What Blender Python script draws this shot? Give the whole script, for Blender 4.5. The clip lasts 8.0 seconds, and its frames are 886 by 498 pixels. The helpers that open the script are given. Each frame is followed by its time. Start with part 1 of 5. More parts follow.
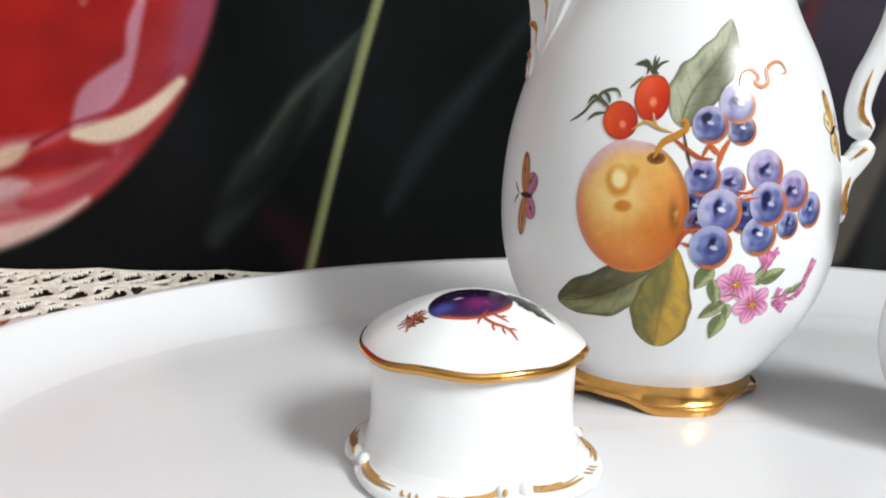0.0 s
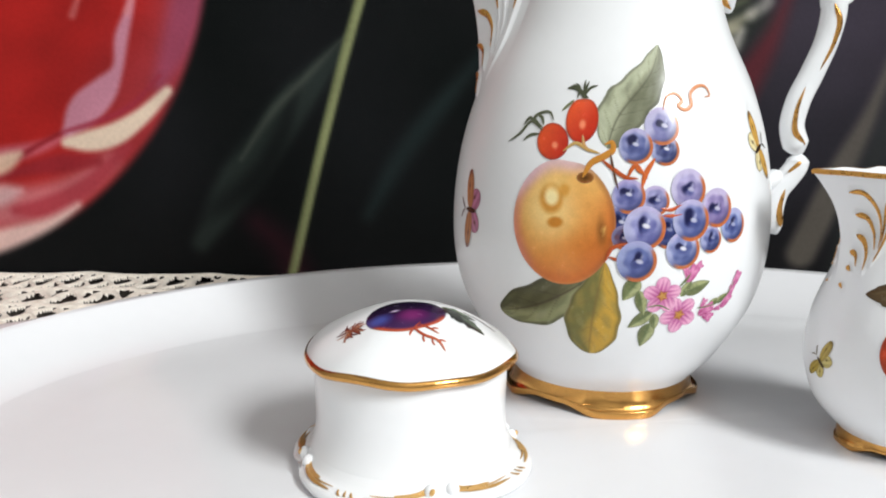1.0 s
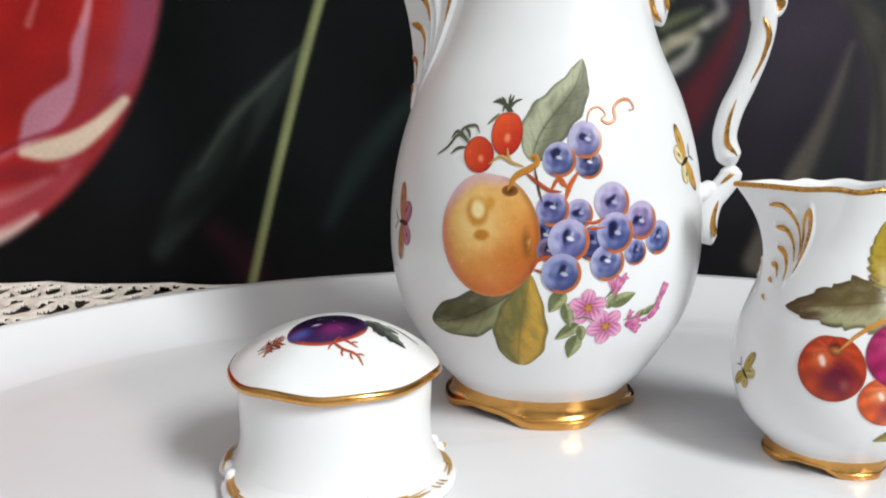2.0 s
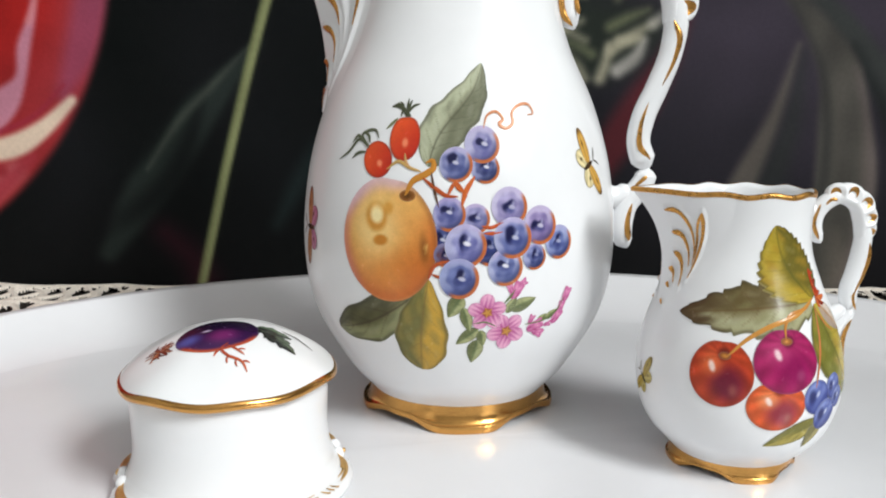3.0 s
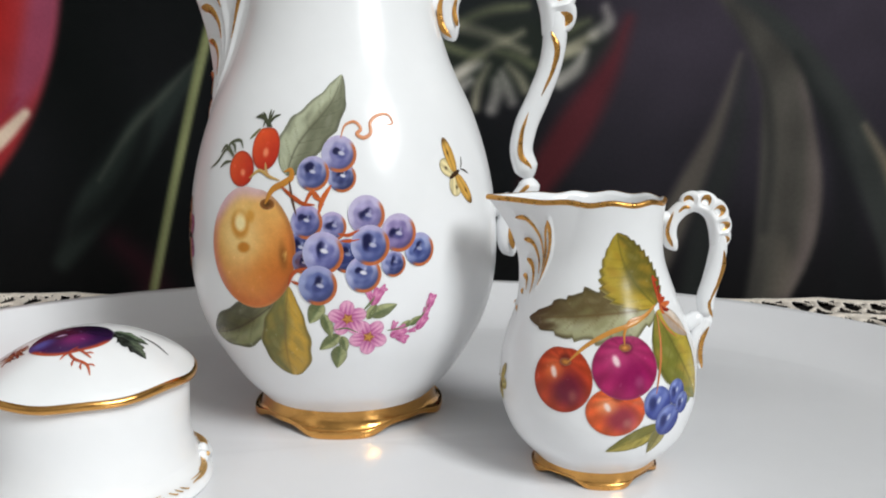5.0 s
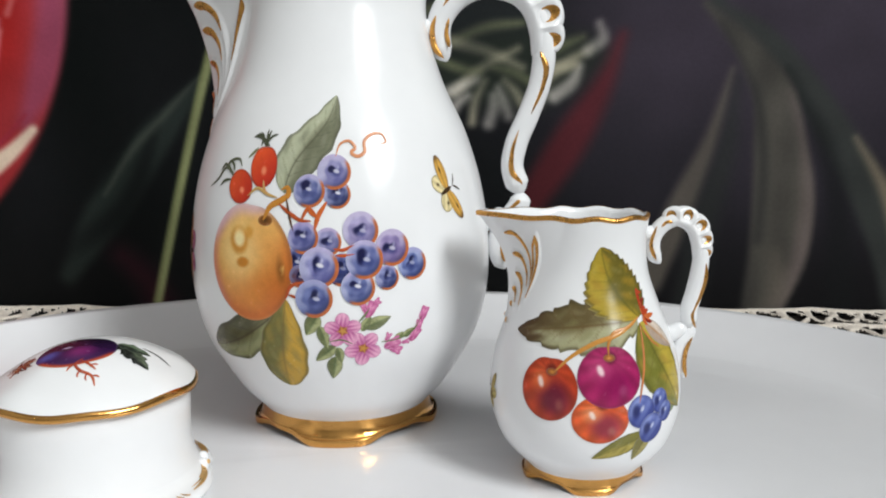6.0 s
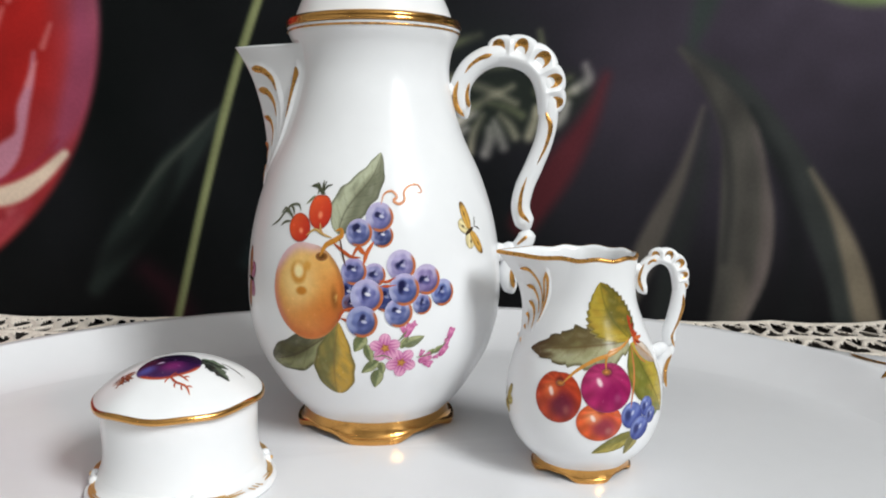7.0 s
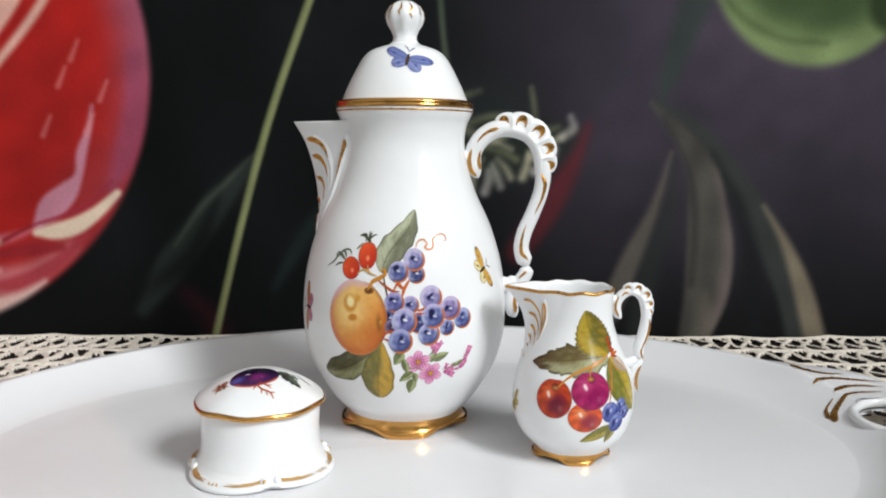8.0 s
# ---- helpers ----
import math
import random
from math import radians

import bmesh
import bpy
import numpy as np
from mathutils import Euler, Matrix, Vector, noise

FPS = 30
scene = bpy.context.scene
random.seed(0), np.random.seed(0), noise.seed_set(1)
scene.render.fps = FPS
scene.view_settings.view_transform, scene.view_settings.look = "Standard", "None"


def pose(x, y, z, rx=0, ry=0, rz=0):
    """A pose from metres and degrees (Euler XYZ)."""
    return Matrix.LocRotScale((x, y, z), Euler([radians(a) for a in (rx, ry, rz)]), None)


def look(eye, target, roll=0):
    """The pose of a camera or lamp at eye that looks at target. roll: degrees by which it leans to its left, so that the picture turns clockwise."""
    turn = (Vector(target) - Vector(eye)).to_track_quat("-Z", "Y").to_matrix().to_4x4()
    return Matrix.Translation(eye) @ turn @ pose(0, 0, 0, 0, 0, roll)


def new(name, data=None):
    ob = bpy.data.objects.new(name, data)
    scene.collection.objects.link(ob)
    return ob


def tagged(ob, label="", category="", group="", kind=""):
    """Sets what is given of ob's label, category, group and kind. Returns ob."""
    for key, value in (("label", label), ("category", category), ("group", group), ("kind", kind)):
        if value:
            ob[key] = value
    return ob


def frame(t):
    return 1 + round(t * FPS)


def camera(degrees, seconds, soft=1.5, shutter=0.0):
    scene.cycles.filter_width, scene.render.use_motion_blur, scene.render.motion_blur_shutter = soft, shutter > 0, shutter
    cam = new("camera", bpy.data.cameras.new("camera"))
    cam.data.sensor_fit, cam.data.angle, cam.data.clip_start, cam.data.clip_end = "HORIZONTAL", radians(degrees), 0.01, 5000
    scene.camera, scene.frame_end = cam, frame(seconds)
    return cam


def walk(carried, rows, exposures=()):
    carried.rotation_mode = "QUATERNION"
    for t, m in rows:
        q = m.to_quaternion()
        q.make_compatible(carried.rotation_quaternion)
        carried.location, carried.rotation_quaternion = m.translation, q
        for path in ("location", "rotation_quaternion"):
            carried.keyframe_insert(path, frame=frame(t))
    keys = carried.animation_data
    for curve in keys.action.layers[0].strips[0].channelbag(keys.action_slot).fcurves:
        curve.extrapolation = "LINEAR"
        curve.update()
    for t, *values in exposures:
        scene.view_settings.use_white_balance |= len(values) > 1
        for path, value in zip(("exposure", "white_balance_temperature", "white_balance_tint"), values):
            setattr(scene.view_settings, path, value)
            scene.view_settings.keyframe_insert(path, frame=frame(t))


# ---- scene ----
cam = camera(58.7, 8.0, soft=2.0)
PATH = [
    (0, (-0.067, -0.253, 0.089), (-0.092, 1.719, -0.242), 0.6),
    (0.5, (-0.057, -0.263, 0.095), (-0.118, 1.705, -0.258), 0.3),
    (1, (-0.048, -0.265, 0.097), (-0.1, 1.704, -0.25), 0.3),
    (2.5, (-0.019, -0.265, 0.101), (-0.031, 1.707, -0.233), 0.2),
    (3, (-0.004, -0.264, 0.102), (-0.013, 1.706, -0.243), 0.2),
    (3.5, (0.01, -0.264, 0.099), (-0.003, 1.711, -0.221), 0.3),
    (4, (0.024, -0.264, 0.1), (-0.01, 1.709, -0.222), 0.1),
    (4.5, (0.035, -0.266, 0.101), (-0.017, 1.707, -0.22), 0.1),
    (6, (0.046, -0.275, 0.104), (-0.031, 1.702, -0.187), -0.3),
    (6.5, (0.038, -0.291, 0.109), (0.006, 1.689, -0.169), -0.2),
    (7, (0.028, -0.322, 0.122), (0.027, 1.657, -0.167), 0.4),
    (7.5, (0.017, -0.358, 0.134), (0.049, 1.622, -0.145), 0.4),
    (8, (0.011, -0.399, 0.144), (0.053, 1.584, -0.115), 0.4),
]
walk(cam, [(t, look(eye, target, roll)) for t, eye, target, roll in PATH],
     exposures=[(0, -0.10), (1.0, -0.09), (2.4, -0.25), (3.0, -0.24), (3.5, -0.36), (4.0, -0.41), (4.5, -0.43), (6.5, -0.39), (8.0, -0.26)])

# ---- light: one large window in the wall to the right, white room around ----
world = bpy.data.worlds.new("world")
scene.world = world
world.use_nodes = True
wnt = world.node_tree
sky = wnt.nodes.new("ShaderNodeTexSky")
sky.sky_type, sky.sun_disc = 'NISHITA', False
sky.sun_elevation, sky.sun_rotation = radians(38), radians(110)
wnt.links.new(sky.outputs[0], wnt.nodes["Background"].inputs[0])
wnt.nodes["Background"].inputs[1].default_value = 0.12
WIN_X, WIN_Y0, WIN_Y1, WIN_Z0, WIN_Z1 = 1.15, -1.66, -0.89, 0.92, 1.87
lamp = bpy.data.lights.new("window_light", 'AREA')
lamp.shape, lamp.size, lamp.size_y, lamp.energy = 'RECTANGLE', WIN_Y1 - WIN_Y0 - 0.08, WIN_Z1 - WIN_Z0 - 0.08, 89
lamp.color = (0.952, 0.98, 0.974)
lamp_ob = new("window_light", lamp)
lamp_ob.matrix_world = look((WIN_X + 0.02, (WIN_Y0 + WIN_Y1) / 2, (WIN_Z0 + WIN_Z1) / 2), (WIN_X - 1, (WIN_Y0 + WIN_Y1) / 2, (WIN_Z0 + WIN_Z1) / 2))

# one small ceiling spot, mirrored as a pin point in the glaze
spot = bpy.data.lights.new("ceiling_spot", 'POINT')
spot.energy, spot.shadow_soft_size, spot.color = 2.2, 0.022, (1.0, 0.97, 0.93)
spot_ob = new("ceiling_spot", spot)
spot_ob.location = (-1.05, -1.75, 1.62)


# ---- colours and materials ----
def lin(r, g, b):
    return tuple((c / 12.92 if c <= 0.04045 else ((c + 0.055) / 1.055) ** 2.4) for c in (r / 255, g / 255, b / 255))


def lina(a):
    a = np.clip(np.asarray(a, float) / 255, 0, 1)
    return np.where(a <= 0.04045, a / 12.92, ((a + 0.055) / 1.055) ** 2.4)


def material(name, colour, rough=0.5, metal=0.0, vary=0.06, scale=60.0, bump=0.0, bump_scale=300.0, coat=0.0, attr="", rough_vary=0.05, spec=0.5):
    m = bpy.data.materials.new(name)
    m.use_nodes = True
    nt = m.node_tree
    b = nt.nodes["Principled BSDF"]
    co = nt.nodes.new("ShaderNodeTexCoord")
    n1 = nt.nodes.new("ShaderNodeTexNoise")
    n1.inputs["Scale"].default_value, n1.inputs["Detail"].default_value = scale, 5
    nt.links.new(co.outputs["Object"], n1.inputs["Vector"])
    n2 = nt.nodes.new("ShaderNodeTexNoise")
    n2.inputs["Scale"].default_value, n2.inputs["Detail"].default_value = scale * 7, 3
    nt.links.new(co.outputs["Object"], n2.inputs["Vector"])
    add = nt.nodes.new("ShaderNodeMath")
    add.operation = 'ADD'
    nt.links.new(n1.outputs[0], add.inputs[0])
    nt.links.new(n2.outputs[0], add.inputs[1])
    rng = nt.nodes.new("ShaderNodeMapRange")
    rng.inputs[1].default_value, rng.inputs[2].default_value = 0.6, 1.4
    rng.inputs[3].default_value, rng.inputs[4].default_value = 1 - vary, 1 + vary
    nt.links.new(add.outputs[0], rng.inputs[0])
    mix = nt.nodes.new("ShaderNodeVectorMath")
    mix.operation = 'SCALE'
    if attr:
        at = nt.nodes.new("ShaderNodeAttribute")
        at.attribute_name = attr
        nt.links.new(at.outputs["Color"], mix.inputs[0])
    else:
        mix.inputs[0].default_value = colour
    nt.links.new(rng.outputs[0], mix.inputs[3])
    nt.links.new(mix.outputs[0], b.inputs["Base Color"])
    rr = nt.nodes.new("ShaderNodeMapRange")
    rr.inputs[1].default_value, rr.inputs[2].default_value = 0.3, 0.7
    rr.inputs[3].default_value, rr.inputs[4].default_value = max(rough - rough_vary, 0.02), rough + rough_vary
    nt.links.new(n1.outputs[0], rr.inputs[0])
    nt.links.new(rr.outputs[0], b.inputs["Roughness"])
    b.inputs["Metallic"].default_value = metal
    b.inputs["Coat Weight"].default_value = coat
    b.inputs["Coat Roughness"].default_value = 0.06
    b.inputs["Specular IOR Level"].default_value = spec
    if bump:
        n3 = nt.nodes.new("ShaderNodeTexNoise")
        n3.inputs["Scale"].default_value, n3.inputs["Detail"].default_value = bump_scale, 3
        nt.links.new(co.outputs["Object"], n3.inputs["Vector"])
        bp = nt.nodes.new("ShaderNodeBump")
        bp.inputs["Strength"].default_value, bp.inputs["Distance"].default_value = bump, 0.001
        nt.links.new(n3.outputs[0], bp.inputs["Height"])
        nt.links.new(bp.outputs[0], b.inputs["Normal"])
    return m


PORCELAIN = material("glazed_porcelain", lin(240, 241, 243), 0.22, vary=0.012, scale=25, bump=0.05, bump_scale=45, rough_vary=0.03)
TRAYMAT = material("tray_porcelain", lin(236, 236, 239), 0.16, vary=0.012, scale=14, bump=0.06, bump_scale=30, rough_vary=0.04)
GOLD = material("polished_gold", lin(214, 160, 90), 0.20, metal=1.0, vary=0.10, scale=180, bump=0.12, bump_scale=260, rough_vary=0.08)
GOLDLEAF = material("brushed_gilding", lin(206, 152, 80), 0.30, metal=0.85, vary=0.25, scale=420, bump=0.2, bump_scale=900, rough_vary=0.1)
ENAMEL = material("enamel_paint", (1, 1, 1), 0.22, vary=0.12, scale=420, attr="paint", rough_vary=0.06, spec=0.32)
PRINT = material("printed_wallpaper", (1, 1, 1), 0.75, vary=0.10, scale=55, attr="paint", bump=0.1, bump_scale=900, spec=0.12)
LACE = material("crochet_cotton", lin(238, 228, 216), 0.9, vary=0.16, scale=260, bump=0.4, bump_scale=1700, spec=0.15)
TABLEWOOD = material("dark_table_wood", lin(36, 29, 25), 0.55, vary=0.35, scale=18, bump=0.2, bump_scale=120)
PLASTER = material("white_plaster", lin(166, 165, 163), 0.85, vary=0.04, scale=6, bump=0.15, bump_scale=90)
FLOORMAT = material("room_floor", lin(112, 106, 100), 0.5, vary=0.2, scale=5)
FRAMEMAT = material("window_frame_paint", lin(235, 235, 232), 0.4, vary=0.03)


# ---- mesh helpers ----
def link(name, me, mat, parent, label=""):
    me.materials.append(mat)
    ob = new(name, me)
    ob.parent = parent
    if label:
        tagged(ob, label)
    return ob


def grid_mesh(name, V, wrap=False, colours=None, keep=None, flip=False):
    """A mesh from an array of points with rows and columns; wrap joins the last column to the first."""
    V = np.asarray(V, float)
    nr, nc = V.shape[:2]
    r, c = np.meshgrid(np.arange(nr - 1), np.arange(nc if wrap else nc - 1), indexing="ij")
    c2 = (c + 1) % nc
    F = np.stack([r * nc + c, r * nc + c2, (r + 1) * nc + c2, (r + 1) * nc + c], -1)
    if flip:
        F = F[..., ::-1]
    F = F[keep] if keep is not None else F.reshape(-1, 4)
    me = bpy.data.meshes.new(name)
    me.from_pydata(V.reshape(-1, 3).tolist(), [], F.reshape(-1, 4).tolist())
    if colours is not None:
        at = me.attributes.new("paint", 'FLOAT_COLOR', 'POINT')
        C = np.ones((nr * nc, 4), np.float32)
        C[:, :3] = lina(np.asarray(colours).reshape(-1, 3))
        at.data.foreach_set("color", C.ravel())
    me.polygons.foreach_set("use_smooth", [True] * len(me.polygons))
    me.update()
    return me


def joined(name, meshes):
    """One mesh out of several; the first one's data is kept and the others are added."""
    bm = bmesh.new()
    for me in meshes:
        bm.from_mesh(me)
    me = bpy.data.meshes.new(name)
    bm.to_mesh(me)
    bm.free()
    for old in meshes:
        bpy.data.meshes.remove(old)
    return me


def hermite(x, pts):
    """A smooth curve through (x, y) points, with no overshoot beyond cubic tangents."""
    P = np.asarray(pts, float)
    xs, ys = P[:, 0], P[:, 1]
    m = np.gradient(ys, xs)
    x = np.clip(np.asarray(x, float), xs[0], xs[-1])
    i = np.clip(np.searchsorted(xs, x) - 1, 0, len(xs) - 2)
    h = xs[i + 1] - xs[i]
    t = (x - xs[i]) / h
    return ((2 * t**3 - 3 * t**2 + 1) * ys[i] + (t**3 - 2 * t**2 + t) * h * m[i] + (3 * t**2 - 2 * t**3) * ys[i + 1] + (t**3 - t**2) * h * m[i + 1])


def smooth_path(pts, n):
    """n points along a smooth curve through pts."""
    P = np.asarray(pts, float)
    d = np.r_[0, np.cumsum(np.linalg.norm(np.diff(P[:, :min(3, P.shape[1])], axis=0), axis=1) + 1e-9)]
    s = np.linspace(0, d[-1], n)
    return np.stack([hermite(s, np.c_[d, P[:, k]]) for k in range(P.shape[1])], 1)


def sstep(a, b, x):
    t = np.clip((np.asarray(x, float) - a) / (b - a), 0, 1)
    return t * t * (3 - 2 * t)


def tube(name, pts, n=60, sides=14, flat=1.0, side=(0, 1, 0), caps=True):
    """A rod along pts (x, y, z, radius), in metres; flat scales its thickness across the direction side."""
    P = smooth_path(pts, n)
    T = np.gradient(P[:, :3], axis=0)
    T /= np.linalg.norm(T, axis=1)[:, None] + 1e-12
    B = np.tile(np.asarray(side, float), (n, 1))
    N = np.cross(B, T)
    N /= np.linalg.norm(N, axis=1)[:, None] + 1e-12
    B = np.cross(T, N)
    rad = P[:, 3].copy()
    if caps:
        e = np.linspace(0, 1, n)
        rad *= np.sqrt(np.clip(np.minimum(e, 1 - e) * n / 4, 0.02, 1))
    a = np.linspace(0, 2 * np.pi, sides, endpoint=False)
    V = P[:, None, :3] + rad[:, None, None] * (np.cos(a)[None, :, None] * N[:, None] + flat * np.sin(a)[None, :, None] * B[:, None])
    return grid_mesh(name, V, wrap=True)


def ellipsoid(name, c, axes, nu=10, nv=14):
    """axes: three vectors from the centre to the surface."""
    u = np.linspace(0, np.pi, nu)[:, None]
    v = np.linspace(0, 2 * np.pi, nv, endpoint=False)[None]
    A = [np.asarray(a, float) for a in axes]
    V = np.asarray(c, float) + (np.sin(u) * np.cos(v))[..., None] * A[0] + (np.sin(u) * np.sin(v))[..., None] * A[1] + (np.cos(u) * np.ones_like(v))[..., None] * A[2]
    return grid_mesh(name, V, wrap=True)


def thing(name, x, y, z, label, category, group=""):
    ob = new(name)
    ob.location = (x, y, z)
    return tagged(ob, label, category, group)


def box_mesh(name, x0, x1, y0, y1, z0, z1, bevel=0.0):
    bm = bmesh.new()
    bmesh.ops.create_cube(bm, size=1)
    for v in bm.verts:
        v.co = Vector(((x0 + x1) / 2 + v.co.x * (x1 - x0), (y0 + y1) / 2 + v.co.y * (y1 - y0), (z0 + z1) / 2 + v.co.z * (z1 - z0)))
    if bevel:
        bmesh.ops.bevel(bm, geom=bm.edges[:], offset=bevel, segments=2, affect='EDGES')
    me = bpy.data.meshes.new(name)
    bm.to_mesh(me)
    bm.free()
    return me


# ---- painting on porcelain: patches of enamel that follow a vessel's surface ----
class Body:
    """A vessel's wall, turned round its axis. Painting places are degrees round it (0 faces the front, + to the right) and mm of height."""

    def __init__(self, radius, k):
        self.radius, self.k = radius, k          # radius(theta, z) in mm; k: mm for a degree

    def at(self, p, q, lift):
        th = np.radians(p / self.k)
        R = self.radius(th, q)
        dz = 0.3
        slope = (self.radius(th, q + dz) - self.radius(th, q - dz)) / (2 * dz)
        nr = 1 / np.sqrt(1 + slope**2)
        R2, z2 = R + lift * nr, q - lift * nr * slope
        return np.stack([R2 * np.sin(th), -R2 * np.cos(th), z2], -1) / 1000

    def place(self, deg, z):
        return np.array([deg * self.k, z])

    def aspect(self, p):
        return self.k / (radians(1) * float(self.radius(np.array(math.radians(p[0] / self.k)), np.array(float(p[1])))))


class Cap:
    """A domed lid. Painting places are degrees and mm from the axis; patches are laid out in plan."""

    def __init__(self, height):
        self.height = height

    def at(self, p, q, lift):
        return np.stack([p, q, self.height(np.hypot(p, q), np.arctan2(p, -q)) + lift], -1) / 1000

    def place(self, deg, r):
        return np.array([r * math.sin(radians(deg)), -r * math.cos(radians(deg))])

    def aspect(self, p):
        return 1.0


def mixc(a, b, t):
    t = np.asarray(t, float)[..., None]
    return np.asarray(a, float) * (1 - t) + np.asarray(b, float) * t


def blob(surf, name, centre, rx, ry, tilt, paint, parent, lift=0.12, ripple=None, nr=11, na=36):
    """A round patch; paint(a, b, rho) gives colours over a, b in -1..1."""
    c = surf.place(*centre)
    rho = np.linspace(0.001, 1, nr)[:, None]
    ph = np.linspace(0, 2 * np.pi, na, endpoint=False)[None]
    edge = 1.0 if ripple is None else ripple(ph)
    a, b = rho * np.cos(ph), rho * np.sin(ph)
    lx, ly = a * rx * edge, b * ry * edge
    ct, st = math.cos(radians(tilt)), math.sin(radians(tilt))
    V = surf.at(c[0] + (lx * ct - ly * st) * surf.aspect(c), c[1] + lx * st + ly * ct, lift + 0.0 * rho * ph)
    return link(name, grid_mesh(name, V, wrap=True, colours=mixc(paint(a, b, rho + 0 * ph), (230, 229, 229), 0.16 * sstep(0.95, 1.0, rho + 0 * ph))), ENAMEL, parent)


def leaf(surf, name, base, tip, half, parent, dark, light, bend=0.0, teeth=0.0, lift=0.14, veins=6, rib=(70, 74, 50), blunt=0.75, ns=84, nw=25, warm=None, power=0.85, wave=0.0, end=None, sway=0.0):
    """A leaf from base to tip, half mm wide at most, with midrib, veins and toothed margin."""
    p0, p1 = surf.place(*base), surf.place(*tip)
    asp = surf.aspect((p0 + p1) / 2)
    true = np.array([1 / asp, 1.0])
    d = (p1 - p0) * true
    n = np.array([-d[1], d[0]]) / np.linalg.norm(d)
    s = np.linspace(0, 1, ns)[:, None]
    w = np.linspace(-1, 1, nw)[None]
    side = np.sign(w)
    width = half * np.sin(np.pi * s**blunt) ** power * (1 + teeth * ((s * veins * 1.1 + 0.21 * side) % 1.0 - 0.5) + wave * np.sin(veins * 4.1 * s + 1.4 * side)) + 0.05
    ax = p0 * true + s[..., None] * d + (bend * half * np.sin(np.pi * s) + sway * half * np.sin(2 * np.pi * s))[..., None] * n
    pos = (ax + (w * width)[..., None] * n) / true
    V = surf.at(pos[..., 0], pos[..., 1], lift + 0 * w * s)
    vein = np.abs(((s * veins - np.abs(w) * 1.3) % 1.0) - 0.5) * 2
    nz = 0.5 * np.sin(11 * s + 4 * w + 7 * half) + 0.5 * np.sin(23 * s - 9 * w + 3 * half)
    C = mixc(dark, light, np.clip(sstep(-0.35, 0.35, w + 0.2 * np.sin(8 * s + half)) + 0.18 * vein * np.abs(w) + 0.12 * nz, 0, 1))
    patch = np.asarray(warm if warm is not None else np.asarray(dark) * 0.55 + np.asarray(light) * 0.35, float)
    C = mixc(C, patch, 0.52 * sstep(0.05, 0.95, nz + 0.5 * (np.abs(w) - 0.5)))
    C = mixc(C, np.asarray(light, float) * 0.55 + 105, 0.18 * sstep(0.25, 0.9, -nz) * sstep(0.1, 0.35, np.abs(w)) * (1 - sstep(0.55, 0.8, np.abs(w))))
    if end is not None:
        C = mixc(C, end, 0.85 * sstep(0.62, 0.92, s + 0.10 * nz + 0 * w))
    C = mixc(C, rib, 0.75 * (1 - sstep(0.02, 0.10, np.abs(w))) * (1 - 0.4 * s))
    C = mixc(C, rib, 0.38 * sstep(0.86, 0.98, vein) * (1 - sstep(0.5, 0.85, np.abs(w))))
    C = mixc(C, np.asarray(dark, float) * 0.6, 0.5 * sstep(0.80, 0.92, np.abs(w)))
    C = mixc(C, (226, 226, 222), 0.25 * sstep(0.95, 1.0, np.abs(w)))
    return link(name, grid_mesh(name, V, colours=C, flip=True), ENAMEL, parent)


def stroke(surf, name, places, width, colour, parent, lift=0.17, n=40, mat=None, taper=True, tip_colour=None):
    """A brush stroke through places, width mm across."""
    P = smooth_path([surf.place(*p) for p in places], n)
    T = np.gradient(P, axis=0)
    T /= np.linalg.norm(T, axis=1)[:, None] + 1e-9
    N = np.stack([-T[:, 1], T[:, 0]], 1)
    e = np.linspace(0, 1, n)
    if taper == "head":
        wd = width / 2 * np.sqrt(np.clip(e / 0.12, 0.03, 1)) * (0.12 + 0.88 * (1 - e) ** 0.8)
    else:
        wd = width / 2 * (np.sqrt(np.clip(np.sin(np.pi * np.clip(e, 0.02, 0.98)), 0.05, 1)) if taper else np.ones(n))
    w = np.linspace(-1, 1, 5)
    pos = P[:, None] + (wd[:, None] * w[None])[..., None] * N[:, None]
    V = surf.at(pos[..., 0], pos[..., 1], lift + 0.10 * (1 - w[None] ** 2) + 0 * wd[:, None])
    C = mixc(colour, tip_colour if tip_colour else colour, e[:, None] + 0 * w[None])
    me = grid_mesh(name, V, colours=C, flip=True)
    return link(name, me, mat or ENAMEL, parent)


def dab(a, b, x, y, r, soft=0.5):
    return 1 - sstep(r * (1 - soft), r, np.hypot(a - x, b - y))


